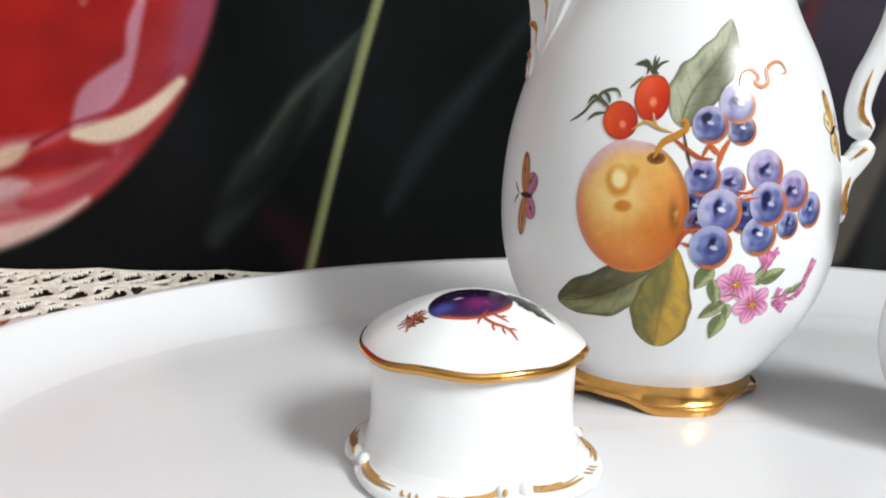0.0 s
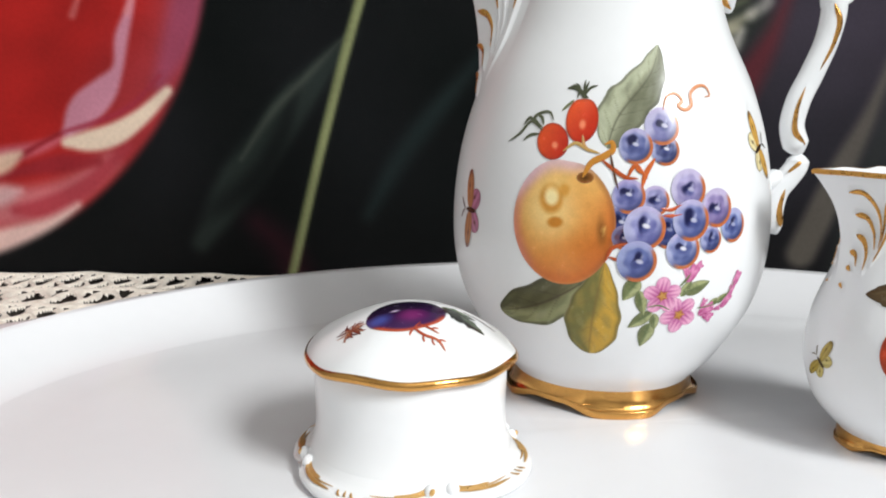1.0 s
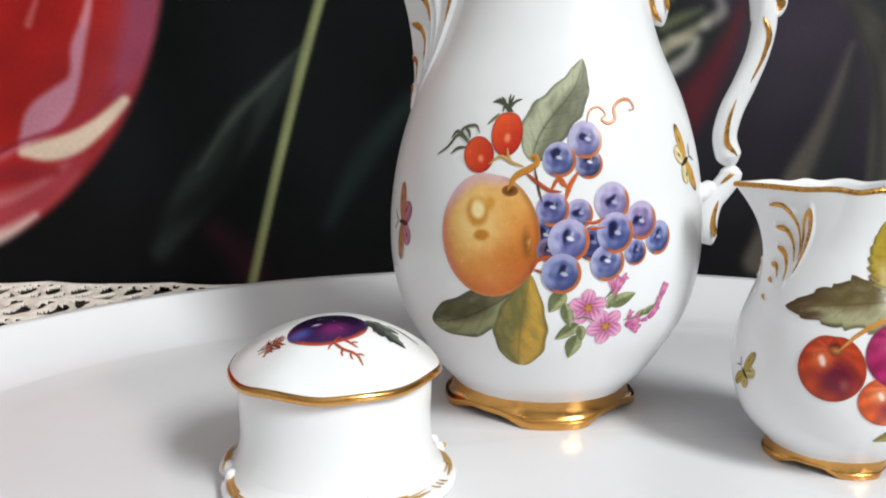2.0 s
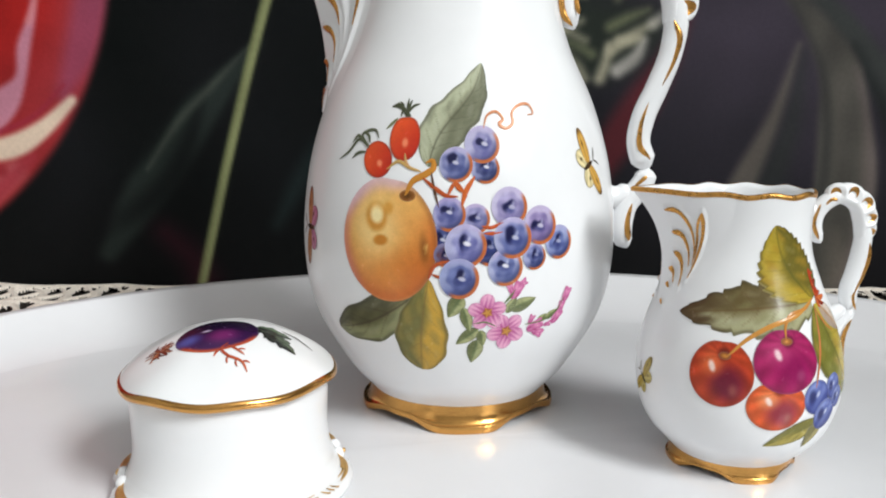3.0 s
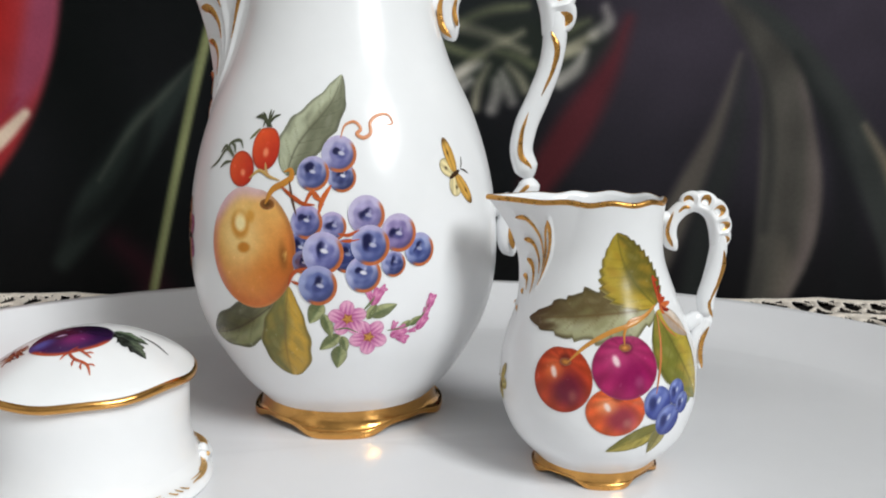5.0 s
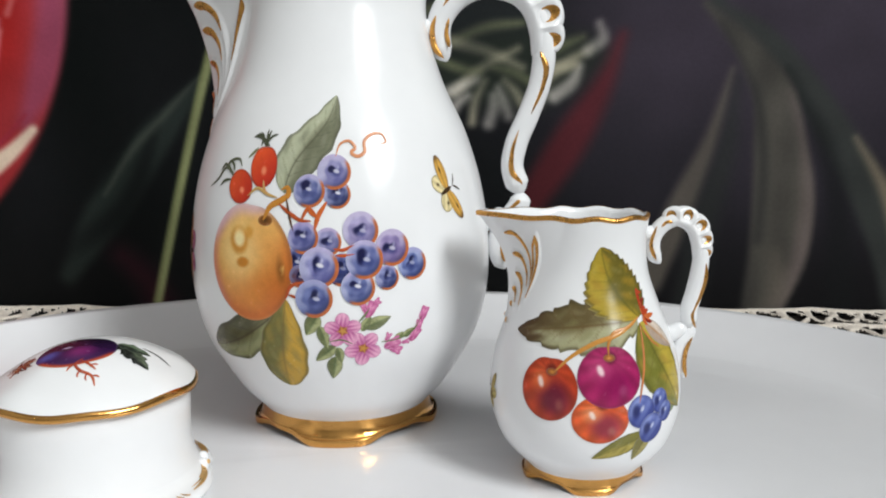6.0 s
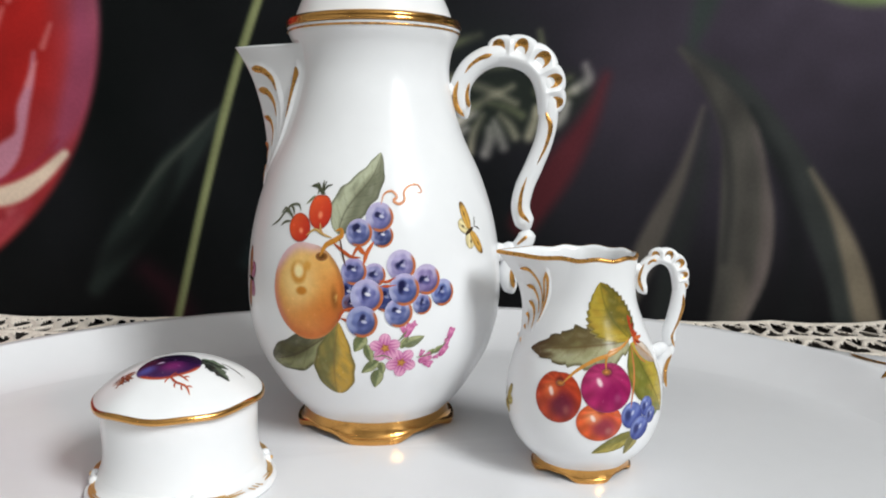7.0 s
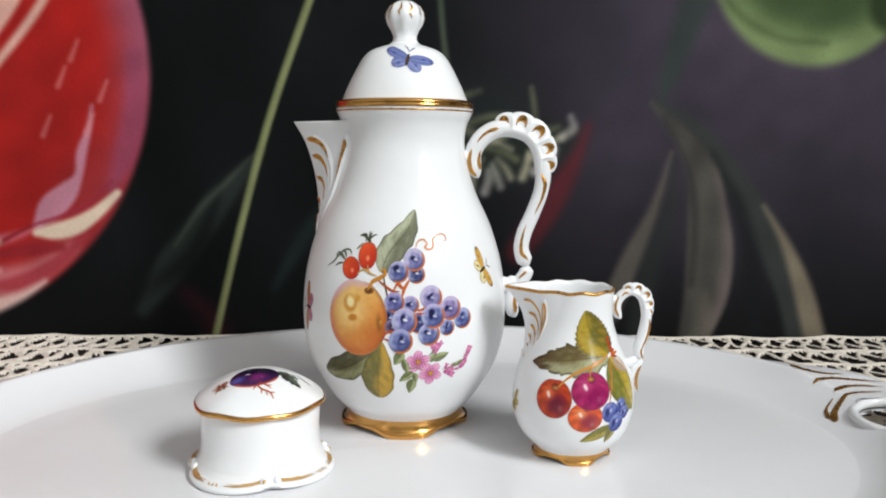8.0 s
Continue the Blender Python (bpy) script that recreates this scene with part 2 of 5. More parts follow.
def grape_paint(body, pale, seed):
    """A bloomed grape: pale ring, blue heart, a broken dark pupil with a white lick, and a russet edge on the shaded side."""
    rs = np.random.RandomState(seed)
    px, py, turn = rs.uniform(-0.16, 0.04), rs.uniform(0.0, 0.18), rs.uniform(1.5, 3.0)
    ring, big, lit, warm = rs.uniform(0.56, 0.74), rs.uniform(0.34, 0.58), rs.uniform(0.35, 1.0), rs.uniform(0.2, 1.0)

    def paint(a, b, rho):
        x, y = a - px, b - py
        r, an = np.hypot(x, y), np.arctan2(y, x)
        away = np.abs((an - turn + np.pi) % (2 * np.pi) - np.pi)
        wob = np.sin(5 * a + 4 * b + seed) * np.sin(6 * b - 5 * a + 2 * seed)
        body_, pale_ = np.asarray(body, float), np.asarray(pale, float)
        C = mixc(body_, pale_, np.clip(0.30 + 0.40 * b - 0.25 * a + 0.22 * wob, 0, 1))
        C = mixc(C, pale_ * 0.72 + 58, 0.80 * sstep(ring - 0.10, ring + 0.10, r + 0.06 * wob) * sstep(-0.75, 0.25, b - 0.5 * a))
        C = mixc(C, (192, 168, 208), 0.55 * warm * sstep(0.55, 0.95, rho) * sstep(0.10, 0.85, b + 0.2 * a))
        C = mixc(C, body_ * 0.62, 0.70 * sstep(0.45, 0.95, rho + 0.10 * wob) * sstep(0.0, 0.8, 0.6 * a - 0.7 * b))
        C = mixc(C, (26, 27, 64), 0.95 * (1 - sstep(big * 0.55, big, r + 0.10 * np.sin(2 * an + seed) + 0.06 * wob)) * (1 - 0.85 * sstep(0.9, 2.1, away)))
        C = mixc(C, (50, 58, 116), 0.55 * dab(x * 0.8, y * 1.3, 0.04, -0.24, 0.34, 0.9))
        C = mixc(C, (240, 238, 246), 0.95 * lit * dab(x + 0.5 * y, 1.5 * y, 0.10, -0.05, 0.24, 0.55))
        C = mixc(C, (214, 216, 238), 0.6 * lit * dab(1.6 * x, y - 0.6 * x, 0.34, 0.04, 0.20, 0.8))
        return mixc(C, (194, 104, 54), 0.95 * sstep(0.76, 0.88, rho) * sstep(-0.02, 0.45, 0.76 * a - 0.66 * b))
    return paint


def cherry_paint(rim, core, glow):
    def paint(a, b, rho):
        C = mixc(rim, core, np.clip(dab(a, b, 0.22, -0.28, 0.85, 0.75), 0, 1))
        C = mixc(C, glow, 0.75 * dab(a, b, -0.3, 0.25, 0.55, 0.9))
        C = mixc(C, (60, 20, 24), 0.6 * dab(a, b, 0.05, 0.62, 0.28, 0.7))
        C = mixc(C, (250, 236, 232), 0.85 * dab(a * 1.8 + 0.5 * b, b, -0.42, 0.20, 0.24, 0.6))
        C = C * (1 + 0.10 * np.sin(13 * np.arctan2(b - 0.6, a) + 3 * rho) * sstep(0.2, 0.9, rho))[..., None]
        C = mixc(C, np.asarray(glow) * 0.6 + 70, 0.4 * dab(1.4 * a, b, 0.55, -0.45, 0.30, 0.9))
        return mixc(C, np.asarray(rim) * 0.72, 0.55 * sstep(0.86, 1, rho))
    return paint


def butterfly(surf, name, parent, at, size, fore, hind, mark, head):
    """A painted butterfly: two long fore wings, two round hind wings and a dark body; head: its direction in degrees."""
    c = surf.place(*at)
    asp = surf.aspect(c)
    unit = surf.place(1, 0)[0] - surf.place(0, 0)[0]

    def spot(along, angle):
        a = radians(head + angle)
        return ((c[0] + along * size * math.cos(a) * asp) / unit, c[1] + along * size * math.sin(a))
    g = blob(surf, name, spot(-0.05, 0), 0.27 * size, 0.07 * size, head, lambda a, b, rho: mixc((84, 60, 36), (44, 32, 22), rho), parent, 0.26, nr=4, na=14)

    def wing(angle, along, length, wide, colour):
        def paint(a, b, rho):
            C = mixc(colour, np.asarray(colour) * 0.82, np.clip(0.4 + 0.5 * np.sin(8 * b), 0, 1))
            C = mixc(C, mark, 0.85 * dab(a, b, 0.15, 0.15, 0.22, 0.4) + 0.75 * sstep(0.55, 0.95, a) * (length > 0.4))
            return mixc(C, mark, 0.5 * sstep(0.84, 1.0, rho))
        blob(surf, "wing", spot(along, angle), length * size, wide * size, head + angle, paint, g, 0.15 + 0.02 * (length > 0.4), nr=7, na=22)
    for sgn in (1, -1):
        wing(sgn * 124, 0.34, 0.33, 0.26, hind)
        wing(sgn * 80, 0.54, 0.54, 0.20, fore)
        stroke(surf, "antenna", [spot(0.3, 0), spot(0.45, sgn * 14), spot(0.62, sgn * 26)], 0.05 * size, mark, g, n=8)
    return g


GILT_PALE = material("worn_gilding", lin(216, 172, 104), 0.34, metal=0.6, vary=0.25, scale=420, bump=0.2, bump_scale=900, rough_vary=0.1)


# ---- the room, plain, around and behind the camera ----
WALL_Y, X0, X1, Y0, Z0, Z1 = 0.200, -1.5, WIN_X, -2.6, -0.76, 2.10
def shell(name, *b):
    ob = link(name, box_mesh(name, *b), PLASTER, None)
    return tagged(ob, kind="structure")


shell("wall_north", X0 - 0.1, X1 + 0.1, WALL_Y + 0.004, WALL_Y + 0.104, Z0, Z1)
shell("wall_south", X0 - 0.1, X1 + 0.1, Y0 - 0.1, Y0, Z0, Z1)
shell("wall_west", X0 - 0.1, X0, Y0, WALL_Y + 0.004, Z0, Z1)
shell("ceiling", X0 - 0.1, X1 + 0.1, Y0 - 0.1, WALL_Y + 0.104, Z1, Z1 + 0.1)
east = link("wall_east", joined("wall_east", [
    box_mesh("a", X1, X1 + 0.12, Y0, WIN_Y0, Z0, Z1), box_mesh("b", X1, X1 + 0.12, WIN_Y1, WALL_Y + 0.004, Z0, Z1),
    box_mesh("c", X1, X1 + 0.12, WIN_Y0, WIN_Y1, Z0, WIN_Z0), box_mesh("d", X1, X1 + 0.12, WIN_Y0, WIN_Y1, WIN_Z1, Z1)]), PLASTER, None)
tagged(east, kind="structure")
fl = link("floor", box_mesh("floor", X0 - 0.1, X1 + 0.1, Y0 - 0.1, WALL_Y + 0.104, Z0 - 0.1, Z0), FLOORMAT, None)
tagged(fl, kind="structure")
win = tagged(new("window_1"), "white painted window with daylight behind it", "window", kind="structure")
win.location = (X1 + 0.06, (WIN_Y0 + WIN_Y1) / 2, (WIN_Z0 + WIN_Z1) / 2)
wh, wv = (WIN_Y1 - WIN_Y0) / 2, (WIN_Z1 - WIN_Z0) / 2
for nm, b in (("frame_side", (-wh, -wh + 0.04, -wv, wv)), ("frame_side", (wh - 0.04, wh, -wv, wv)),
              ("frame_rail", (-wh + 0.04, wh - 0.04, -wv, -wv + 0.04)), ("frame_rail", (-wh + 0.04, wh - 0.04, wv - 0.04, wv))):
    link(nm, box_mesh(nm, 0.0, 0.05, *b), FRAMEMAT, win)

# table top under the cloth
table = thing("table", 0, -0.25, Z0, "dark wooden table beneath a crochet lace cloth", "table")
link("tabletop", box_mesh("tabletop", -0.75, 0.62, -0.55, 0.448, 0.722, -Z0 - 0.0056, 0.003), TABLEWOOD, table)
for sx in (-1, 0.82):
    for sy in (-0.48, 0.38):
        link("leg", tube("leg", [(sx * 0.68, sy, 0.0, 0.02), (sx * 0.68, sy, 0.3, 0.026), (sx * 0.68, sy, 0.724, 0.03)], 12, 12, side=(0, 1, 0), caps=False), TABLEWOOD, table)


# ---- the printed wall picture: dark ground with a red fruit, stems, leaves and blossom ----
def near(X, Z, pts, w0, w1, soft):
    """A soft mask of a tapering stroke through pts on the wall."""
    P = smooth_path(pts, 24) if len(pts) > 2 else np.array([np.array(pts[0]) * (1 - f) + np.array(pts[1]) * f for f in np.linspace(0, 1, 6)])
    best = np.zeros(X.shape)
    reach = max(w0, w1) + soft
    sub = np.ix_((Z[:, 0] > P[:, 1].min() - reach) & (Z[:, 0] < P[:, 1].max() + reach), (X[0] > P[:, 0].min() - reach) & (X[0] < P[:, 0].max() + reach))
    x, z = X[sub], Z[sub]
    b = best[sub]
    n = len(P) - 1
    for i in range(n):
        (ax, az), (dx, dz) = P[i], P[i + 1] - P[i]
        t = np.clip(((x - ax) * dx + (z - az) * dz) / (dx * dx + dz * dz + 1e-12), 0, 1)
        w = w0 + (w1 - w0) * (i + t) / n
        b = np.maximum(b, 1 - sstep(w - soft, w + soft, np.hypot(x - ax - t * dx, z - az - t * dz)))
    best[sub] = b
    return best


def blade(X, Z, pts, soft):
    """A soft mask of a brush mark through pts, each with its own half width."""
    P = smooth_path(pts, 30)
    best = np.zeros(X.shape)
    reach = P[:, 2].max() + soft
    sub = np.ix_((Z[:, 0] > P[:, 1].min() - reach) & (Z[:, 0] < P[:, 1].max() + reach), (X[0] > P[:, 0].min() - reach) & (X[0] < P[:, 0].max() + reach))
    x, z, b = X[sub], Z[sub], best[sub]
    for (ax, az, w0), (bx, bz, w1) in zip(P[:-1], P[1:]):
        dx, dz = bx - ax, bz - az
        t = np.clip(((x - ax) * dx + (z - az) * dz) / (dx * dx + dz * dz + 1e-12), 0, 1)
        w = w0 + (w1 - w0) * t
        b = np.maximum(b, 1 - sstep(w - soft, w + soft, np.hypot(x - ax - t * dx, z - az - t * dz)))
    best[sub] = b
    return best


def fuzz(X, Z, f, seed):
    rs = np.random.RandomState(seed)
    out = np.zeros_like(X)
    for k in range(9):
        a, ph = rs.uniform(0, 6.283, 2)
        g = f * rs.uniform(0.5, 2.2)
        out += np.sin(g * (X * math.cos(a) + Z * math.sin(a)) + ph + 1.3 * np.sin(g * 0.6 * (Z * math.cos(a) - X * math.sin(a)) + 2 * ph)) / 9
    return out


def wall_picture():
    xs, zs = np.arange(-0.62, 0.70, 0.0016), np.arange(-0.012, 0.44, 0.0016)
    X, Z = np.meshgrid(xs, zs)
    n1, n2 = fuzz(X, Z, 30, 1), fuzz(X, Z, 120, 2)
    C = mixc((8, 11, 12), (64, 57, 69), sstep(-0.05, 0.20, X) * (0.45 + 0.55 * sstep(0.0, 0.22, Z)) + 0.25 * n1)
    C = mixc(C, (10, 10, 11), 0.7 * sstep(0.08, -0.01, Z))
    # dim leaves in the dark
    feather = np.clip(0.70 + 0.30 * np.sin(330 * (X * 0.80 - Z * 0.60) + 9 * n1) + 0.8 * n1, 0, 1)
    C = mixc(C, (50, 60, 55), 0.60 * feather * blade(X, Z, [(-0.112, 0.140, 0.001), (-0.130, 0.120, 0.007), (-0.158, 0.088, 0.012), (-0.182, 0.055, 0.012), (-0.206, 0.018, 0.006)], 0.005))
    C = mixc(C, (78, 84, 74), 0.55 * blade(X, Z, [(-0.118, 0.138, 0.0005), (-0.140, 0.116, 0.002), (-0.160, 0.096, 0.0022), (-0.180, 0.068, 0.0008)], 0.003))
    C = mixc(C, (30, 42, 42), 0.7 * blade(X, Z, [(-0.016, 0.155, 0.001), (-0.045, 0.120, 0.004), (-0.085, 0.070, 0.006), (-0.105, 0.035, 0.003)], 0.006))
    C = mixc(C, (40, 50, 46), 0.35 * near(X, Z, [(-0.02, 0.19), (0.02, 0.17), (0.06, 0.165)], 0.02, 0.03, 0.02))
    C = mixc(C, (58, 18, 30), 0.6 * near(X, Z, [(-0.172, 0.03), (-0.155, 0.012), (-0.15, 0.0)], 0.006, 0.010, 0.010))
    # stems
    C = mixc(C, (122, 128, 86), 0.92 * near(X, Z, [(-0.1535, -0.01), (-0.1295, 0.085), (-0.1070, 0.163), (-0.0755, 0.25), (-0.012, 0.42)], 0.0029, 0.0032, 0.0018))
    C = mixc(C, (150, 154, 112), 0.5 * near(X, Z, [(-0.1528, -0.01), (-0.1288, 0.085), (-0.1063, 0.163), (-0.0748, 0.25), (-0.011, 0.42)], 0.0012, 0.0014, 0.0014))
    C = mixc(C, (80, 92, 74), 0.8 * near(X, Z, [(0.027, 0.195), (0.024, 0.215), (0.020, 0.26), (0.015, 0.42)], 0.0022, 0.0026, 0.0022))
    # the great red fruit
    ex, ez = (X + 0.3985) / 0.2060, (Z - 0.199) / 0.202
    e = np.hypot(ex, ez)
    R = mixc((174, 33, 29), (138, 28, 28), np.clip(0.5 + 0.9 * n1, 0, 1))
    R = mixc(R, (160, 56, 62), 0.6 * sstep(0.70, 0.99, e + 0.10 * n1))
    R = mixc(R, (150, 86, 112), 0.8 * sstep(0.80, 0.99, e) * sstep(-0.6, 0.1, ez))
    R = mixc(R, (196, 122, 128), 0.75 * blade(X, Z, [(-0.345, 0.036, 0.012), (-0.312, 0.040, 0.010), (-0.285, 0.048, 0.008), (-0.258, 0.066, 0.005)], 0.006))
    R = mixc(R, (162, 54, 64), 0.85 * blade(X, Z, [(-0.318, 0.036, 0.003), (-0.300, 0.038, 0.006), (-0.276, 0.050, 0.005), (-0.248, 0.074, 0.003)], 0.003))
    R = mixc(R, (222, 194, 186), 0.9 * blade(X, Z, [(-0.345, 0.008, 0.013), (-0.318, 0.017, 0.010), (-0.296, 0.028, 0.005), (-0.280, 0.039, 0.002)], 0.004))
    R = mixc(R, (138, 36, 44), 0.85 * blade(X, Z, [(-0.345, 0.052, 0.003), (-0.312, 0.060, 0.003), (-0.292, 0.064, 0.0055), (-0.266, 0.066, 0.003)], 0.003))
    R = mixc(R, (186, 96, 112), 0.8 * blade(X, Z, [(-0.345, 0.066, 0.005), (-0.318, 0.070, 0.005), (-0.295, 0.076, 0.003), (-0.282, 0.082, 0.0015)], 0.003))
    R = mixc(R, (130, 30, 38), 0.85 * blade(X, Z, [(-0.345, 0.055, 0.001), (-0.318, 0.066, 0.0015), (-0.298, 0.077, 0.0015), (-0.280, 0.086, 0.001)], 0.0015))
    R = mixc(R, (220, 196, 170), 0.85 * blade(X, Z, [(-0.336, 0.058, 0.004), (-0.322, 0.065, 0.0055), (-0.313, 0.070, 0.002)], 0.003))
    R = mixc(R, (214, 184, 184), 0.75 * blade(X, Z, [(-0.345, 0.040, 0.006), (-0.325, 0.046, 0.006), (-0.315, 0.048, 0.002)], 0.004))
    R = mixc(R, (148, 70, 98), 0.75 * blade(X, Z, [(-0.226, 0.112, 0.004), (-0.215, 0.135, 0.009), (-0.207, 0.165, 0.009), (-0.206, 0.21, 0.004)], 0.006))
    R = mixc(R, (196, 142, 164), 0.85 * blade(X, Z, [(-0.282, 0.084, 0.004), (-0.272, 0.096, 0.0095), (-0.260, 0.107, 0.008), (-0.251, 0.119, 0.0035), (-0.247, 0.138, 0.004), (-0.241, 0.155, 0.0022), (-0.238, 0.172, 0.001)], 0.0025))
    R = mixc(R, (150, 44, 62), 0.8 * blade(X, Z, [(-0.286, 0.083, 0.001), (-0.266, 0.089, 0.0015), (-0.245, 0.098, 0.0015), (-0.226, 0.116, 0.001)], 0.0015))
    R = mixc(R, (226, 208, 186), 0.95 * blade(X, Z, [(-0.284, 0.077, 0.003), (-0.270, 0.078, 0.0062), (-0.255, 0.082, 0.0066), (-0.240, 0.091, 0.0050), (-0.222, 0.107, 0.0030)], 0.0025))
    for dx, w in ((0.0, 0.0030), (-0.026, 0.0075)):
        R = mixc(R, (226, 196, 180), 0.8 * near(X, Z, [(-0.345 + dx, 0.155), (-0.310 + dx, 0.197), (-0.267 + dx, 0.252), (-0.24 + dx, 0.32)], w, w * 1.3, 0.003))
    for cx, cz in ((-0.262, 0.186), (-0.243, 0.152), (-0.275, 0.150), (-0.252, 0.205), (-0.232, 0.176)):
        R = mixc(R, (210, 130, 130), 0.55 * near(X, Z, [(cx, cz), (cx + 0.006, cz + 0.014)], 0.0022, 0.0014, 0.002))
    C = mixc(C, R, 1 - sstep(0.975, 1.012, e))
    # hanging leaves
    C = mixc(C, (48, 60, 54), 0.75 * blade(X, Z, [(0.213, 0.26, 0.012), (0.200, 0.222, 0.009), (0.192, 0.195, 0.006), (0.187, 0.178, 0.002)], 0.006))
    C = mixc(C, (54, 58, 56), 0.9 * blade(X, Z, [(0.184, 0.178, 0.002), (0.212, 0.160, 0.006), (0.236, 0.134, 0.008), (0.256, 0.106, 0.010), (0.279, 0.069, 0.012), (0.296, 0.034, 0.013), (0.310, -0.012, 0.014)], 0.004))
    C = mixc(C, (22, 24, 26), 0.6 * blade(X, Z, [(0.228, 0.138, 0.002), (0.250, 0.100, 0.005), (0.262, 0.060, 0.007), (0.268, 0.0, 0.008)], 0.006))
    C = mixc(C, (134, 122, 104), 0.85 * blade(X, Z, [(0.270, 0.100, 0.0008), (0.289, 0.070, 0.004), (0.304, 0.036, 0.0075), (0.319, -0.012, 0.009)], 0.004))
    C = mixc(C, (96, 90, 82), 0.80 * blade(X, Z, [(0.197, 0.140, 0.001), (0.186, 0.100, 0.004), (0.170, 0.060, 0.008), (0.152, 0.015, 0.009)], 0.004))
    C = mixc(C, (44, 48, 46), 0.7 * blade(X, Z, [(0.200, 0.135, 0.001), (0.196, 0.095, 0.005), (0.184, 0.050, 0.008), (0.176, 0.0, 0.008)], 0.007))
    G = mixc((58, 57, 54), (84, 81, 75), np.clip(0.5 + 0.9 * n1 + 0.22 * np.sin(210 * (X - 0.12 * Z) + 6 * n1), 0, 1))
    leaf_mask = blade(X, Z, [(0.180, 0.177, 0.0015), (0.203, 0.154, 0.0065), (0.2215, 0.124, 0.012), (0.2266, 0.094, 0.0155), (0.2300, 0.065, 0.0180), (0.2280, 0.0285, 0.0172), (0.222, 0.004, 0.0135), (0.218, -0.014, 0.011)], 0.0035)
    C = mixc(C, G, 0.95 * leaf_mask)
    C = mixc(C, (112, 100, 98), 0.72 * leaf_mask * blade(X, Z, [(0.232, 0.128, 0.001), (0.241, 0.098, 0.003), (0.246, 0.065, 0.005), (0.243, 0.030, 0.006), (0.232, -0.005, 0.005)], 0.006))
    C = mixc(C, (112, 104, 94), 0.5 * leaf_mask * blade(X, Z, [(0.228, 0.030, 0.003), (0.230, 0.012, 0.007), (0.226, -0.012, 0.008)], 0.008))
    C = mixc(C, (40, 42, 42), 0.6 * leaf_mask * blade(X, Z, [(0.190, 0.165, 0.0005), (0.210, 0.128, 0.002), (0.217, 0.090, 0.003), (0.216, 0.040, 0.003)], 0.004))
    # red leaf and white blossom
    C = mixc(C, (108, 32, 38), 0.60 * blade(X, Z, [(0.133, 0.160, 0.002), (0.1215, 0.131, 0.0065), (0.104, 0.100, 0.0105), (0.081, 0.064, 0.009)], 0.006))
    C = mixc(C, (36, 42, 36), 0.85 * blade(X, Z, [(0.034, 0.138, 0.012), (0.060, 0.140, 0.022), (0.090, 0.142, 0.020), (0.112, 0.150, 0.010)], 0.010))
    cream, olive, white = (178, 172, 148), (118, 122, 92), (206, 200, 192)
    for c, w, pts in ((olive, 0.0032, [(-60, 40), (30, 10), (120, -20)]), (olive, 0.003, [(60, 90), (130, 60), (215, 50)]), (cream, 0.0030, [(50, 90), (130, 112), (215, 150)]), (cream, 0.0028, [(60, 205), (120, 152), (205, 108)]), (olive, 0.0026, [(20, 130), (70, 150), (120, 160)]),
                      (white, 0.0034, [(30, 215), (70, 195), (110, 178)]), (cream, 0.0026, [(100, 275), (108, 225), (130, 180)]), (white, 0.0036, [(140, 278), (150, 240), (148, 214)]), (white, 0.0030, [(185, 262), (172, 225), (160, 196)]), (cream, 0.0026, [(215, 235), (198, 205), (175, 180)]),
                      (white, 0.0032, [(50, 258), (66, 232), (90, 214)]), (olive, 0.0026, [(230, 180), (190, 160), (150, 150)]), (cream, 0.0032, [(250, 235), (262, 200), (268, 160)]), (white, 0.0040, [(290, 216), (330, 186), (346, 150)]), (cream, 0.0034, [(275, 172), (326, 136), (366, 112)]),
                      (white, 0.0034, [(366, 114), (398, 84), (390, 54)]), (olive, 0.0030, [(270, 120), (310, 100), (352, 84)]), (cream, 0.0028, [(290, 150), (312, 150), (335, 146)]), (olive, 0.002, [(285, 60), (280, 20), (272, -30)])):
        q = [(0.0196 + x * 0.000256, 0.1802 - y * 0.000254) for x, y in pts]
        C = mixc(C, c, 0.72 * blade(X, Z, [(*q[0], w), (*q[1], w * 0.95), (*q[2], w * 0.6)], 0.0034) * np.clip(0.85 + 0.7 * n2, 0, 1))
    # green fruit
    e = np.hypot((X - 0.300) / 0.080, (Z - 0.285) / 0.080)
    g = mixc((44, 62, 36), (122, 140, 94), np.clip(0.25 + 0.75 * sstep(0.55, 0.95, e) + 0.5 * n1, 0, 1))
    g = mixc(g, (44, 58, 34), 0.4 * near(X, Z, [(0.222, 0.285), (0.238, 0.248), (0.275, 0.226), (0.31, 0.222)], 0.004, 0.002, 0.004))
    C = mixc(C, g, 1 - sstep(0.93, 1.06, e))
    C = mixc(C, (40, 52, 30), 0.9 * near(X, Z, [(0.36, 0.25), (0.41, 0.235), (0.47, 0.24)], 0.02, 0.03, 0.006))
    C = C * (1 + 0.10 * n2[..., None])
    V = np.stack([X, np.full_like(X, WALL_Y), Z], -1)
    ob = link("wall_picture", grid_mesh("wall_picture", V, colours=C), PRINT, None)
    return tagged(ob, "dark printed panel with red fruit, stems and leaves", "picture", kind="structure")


wall_picture()

# ---- tray ----
TX, TY, TZ, TTURN = 0.008, -0.034, 0.0028, radians(5)
FA, FB, RA, RB, RIMZ = 0.206, 0.140, 0.230, 0.183, 0.0185


def tray_local(x, y):
    c, s = math.cos(TTURN), math.sin(TTURN)
    return (x - TX) * c + (y - TY) * s, -(x - TX) * s + (y - TY) * c


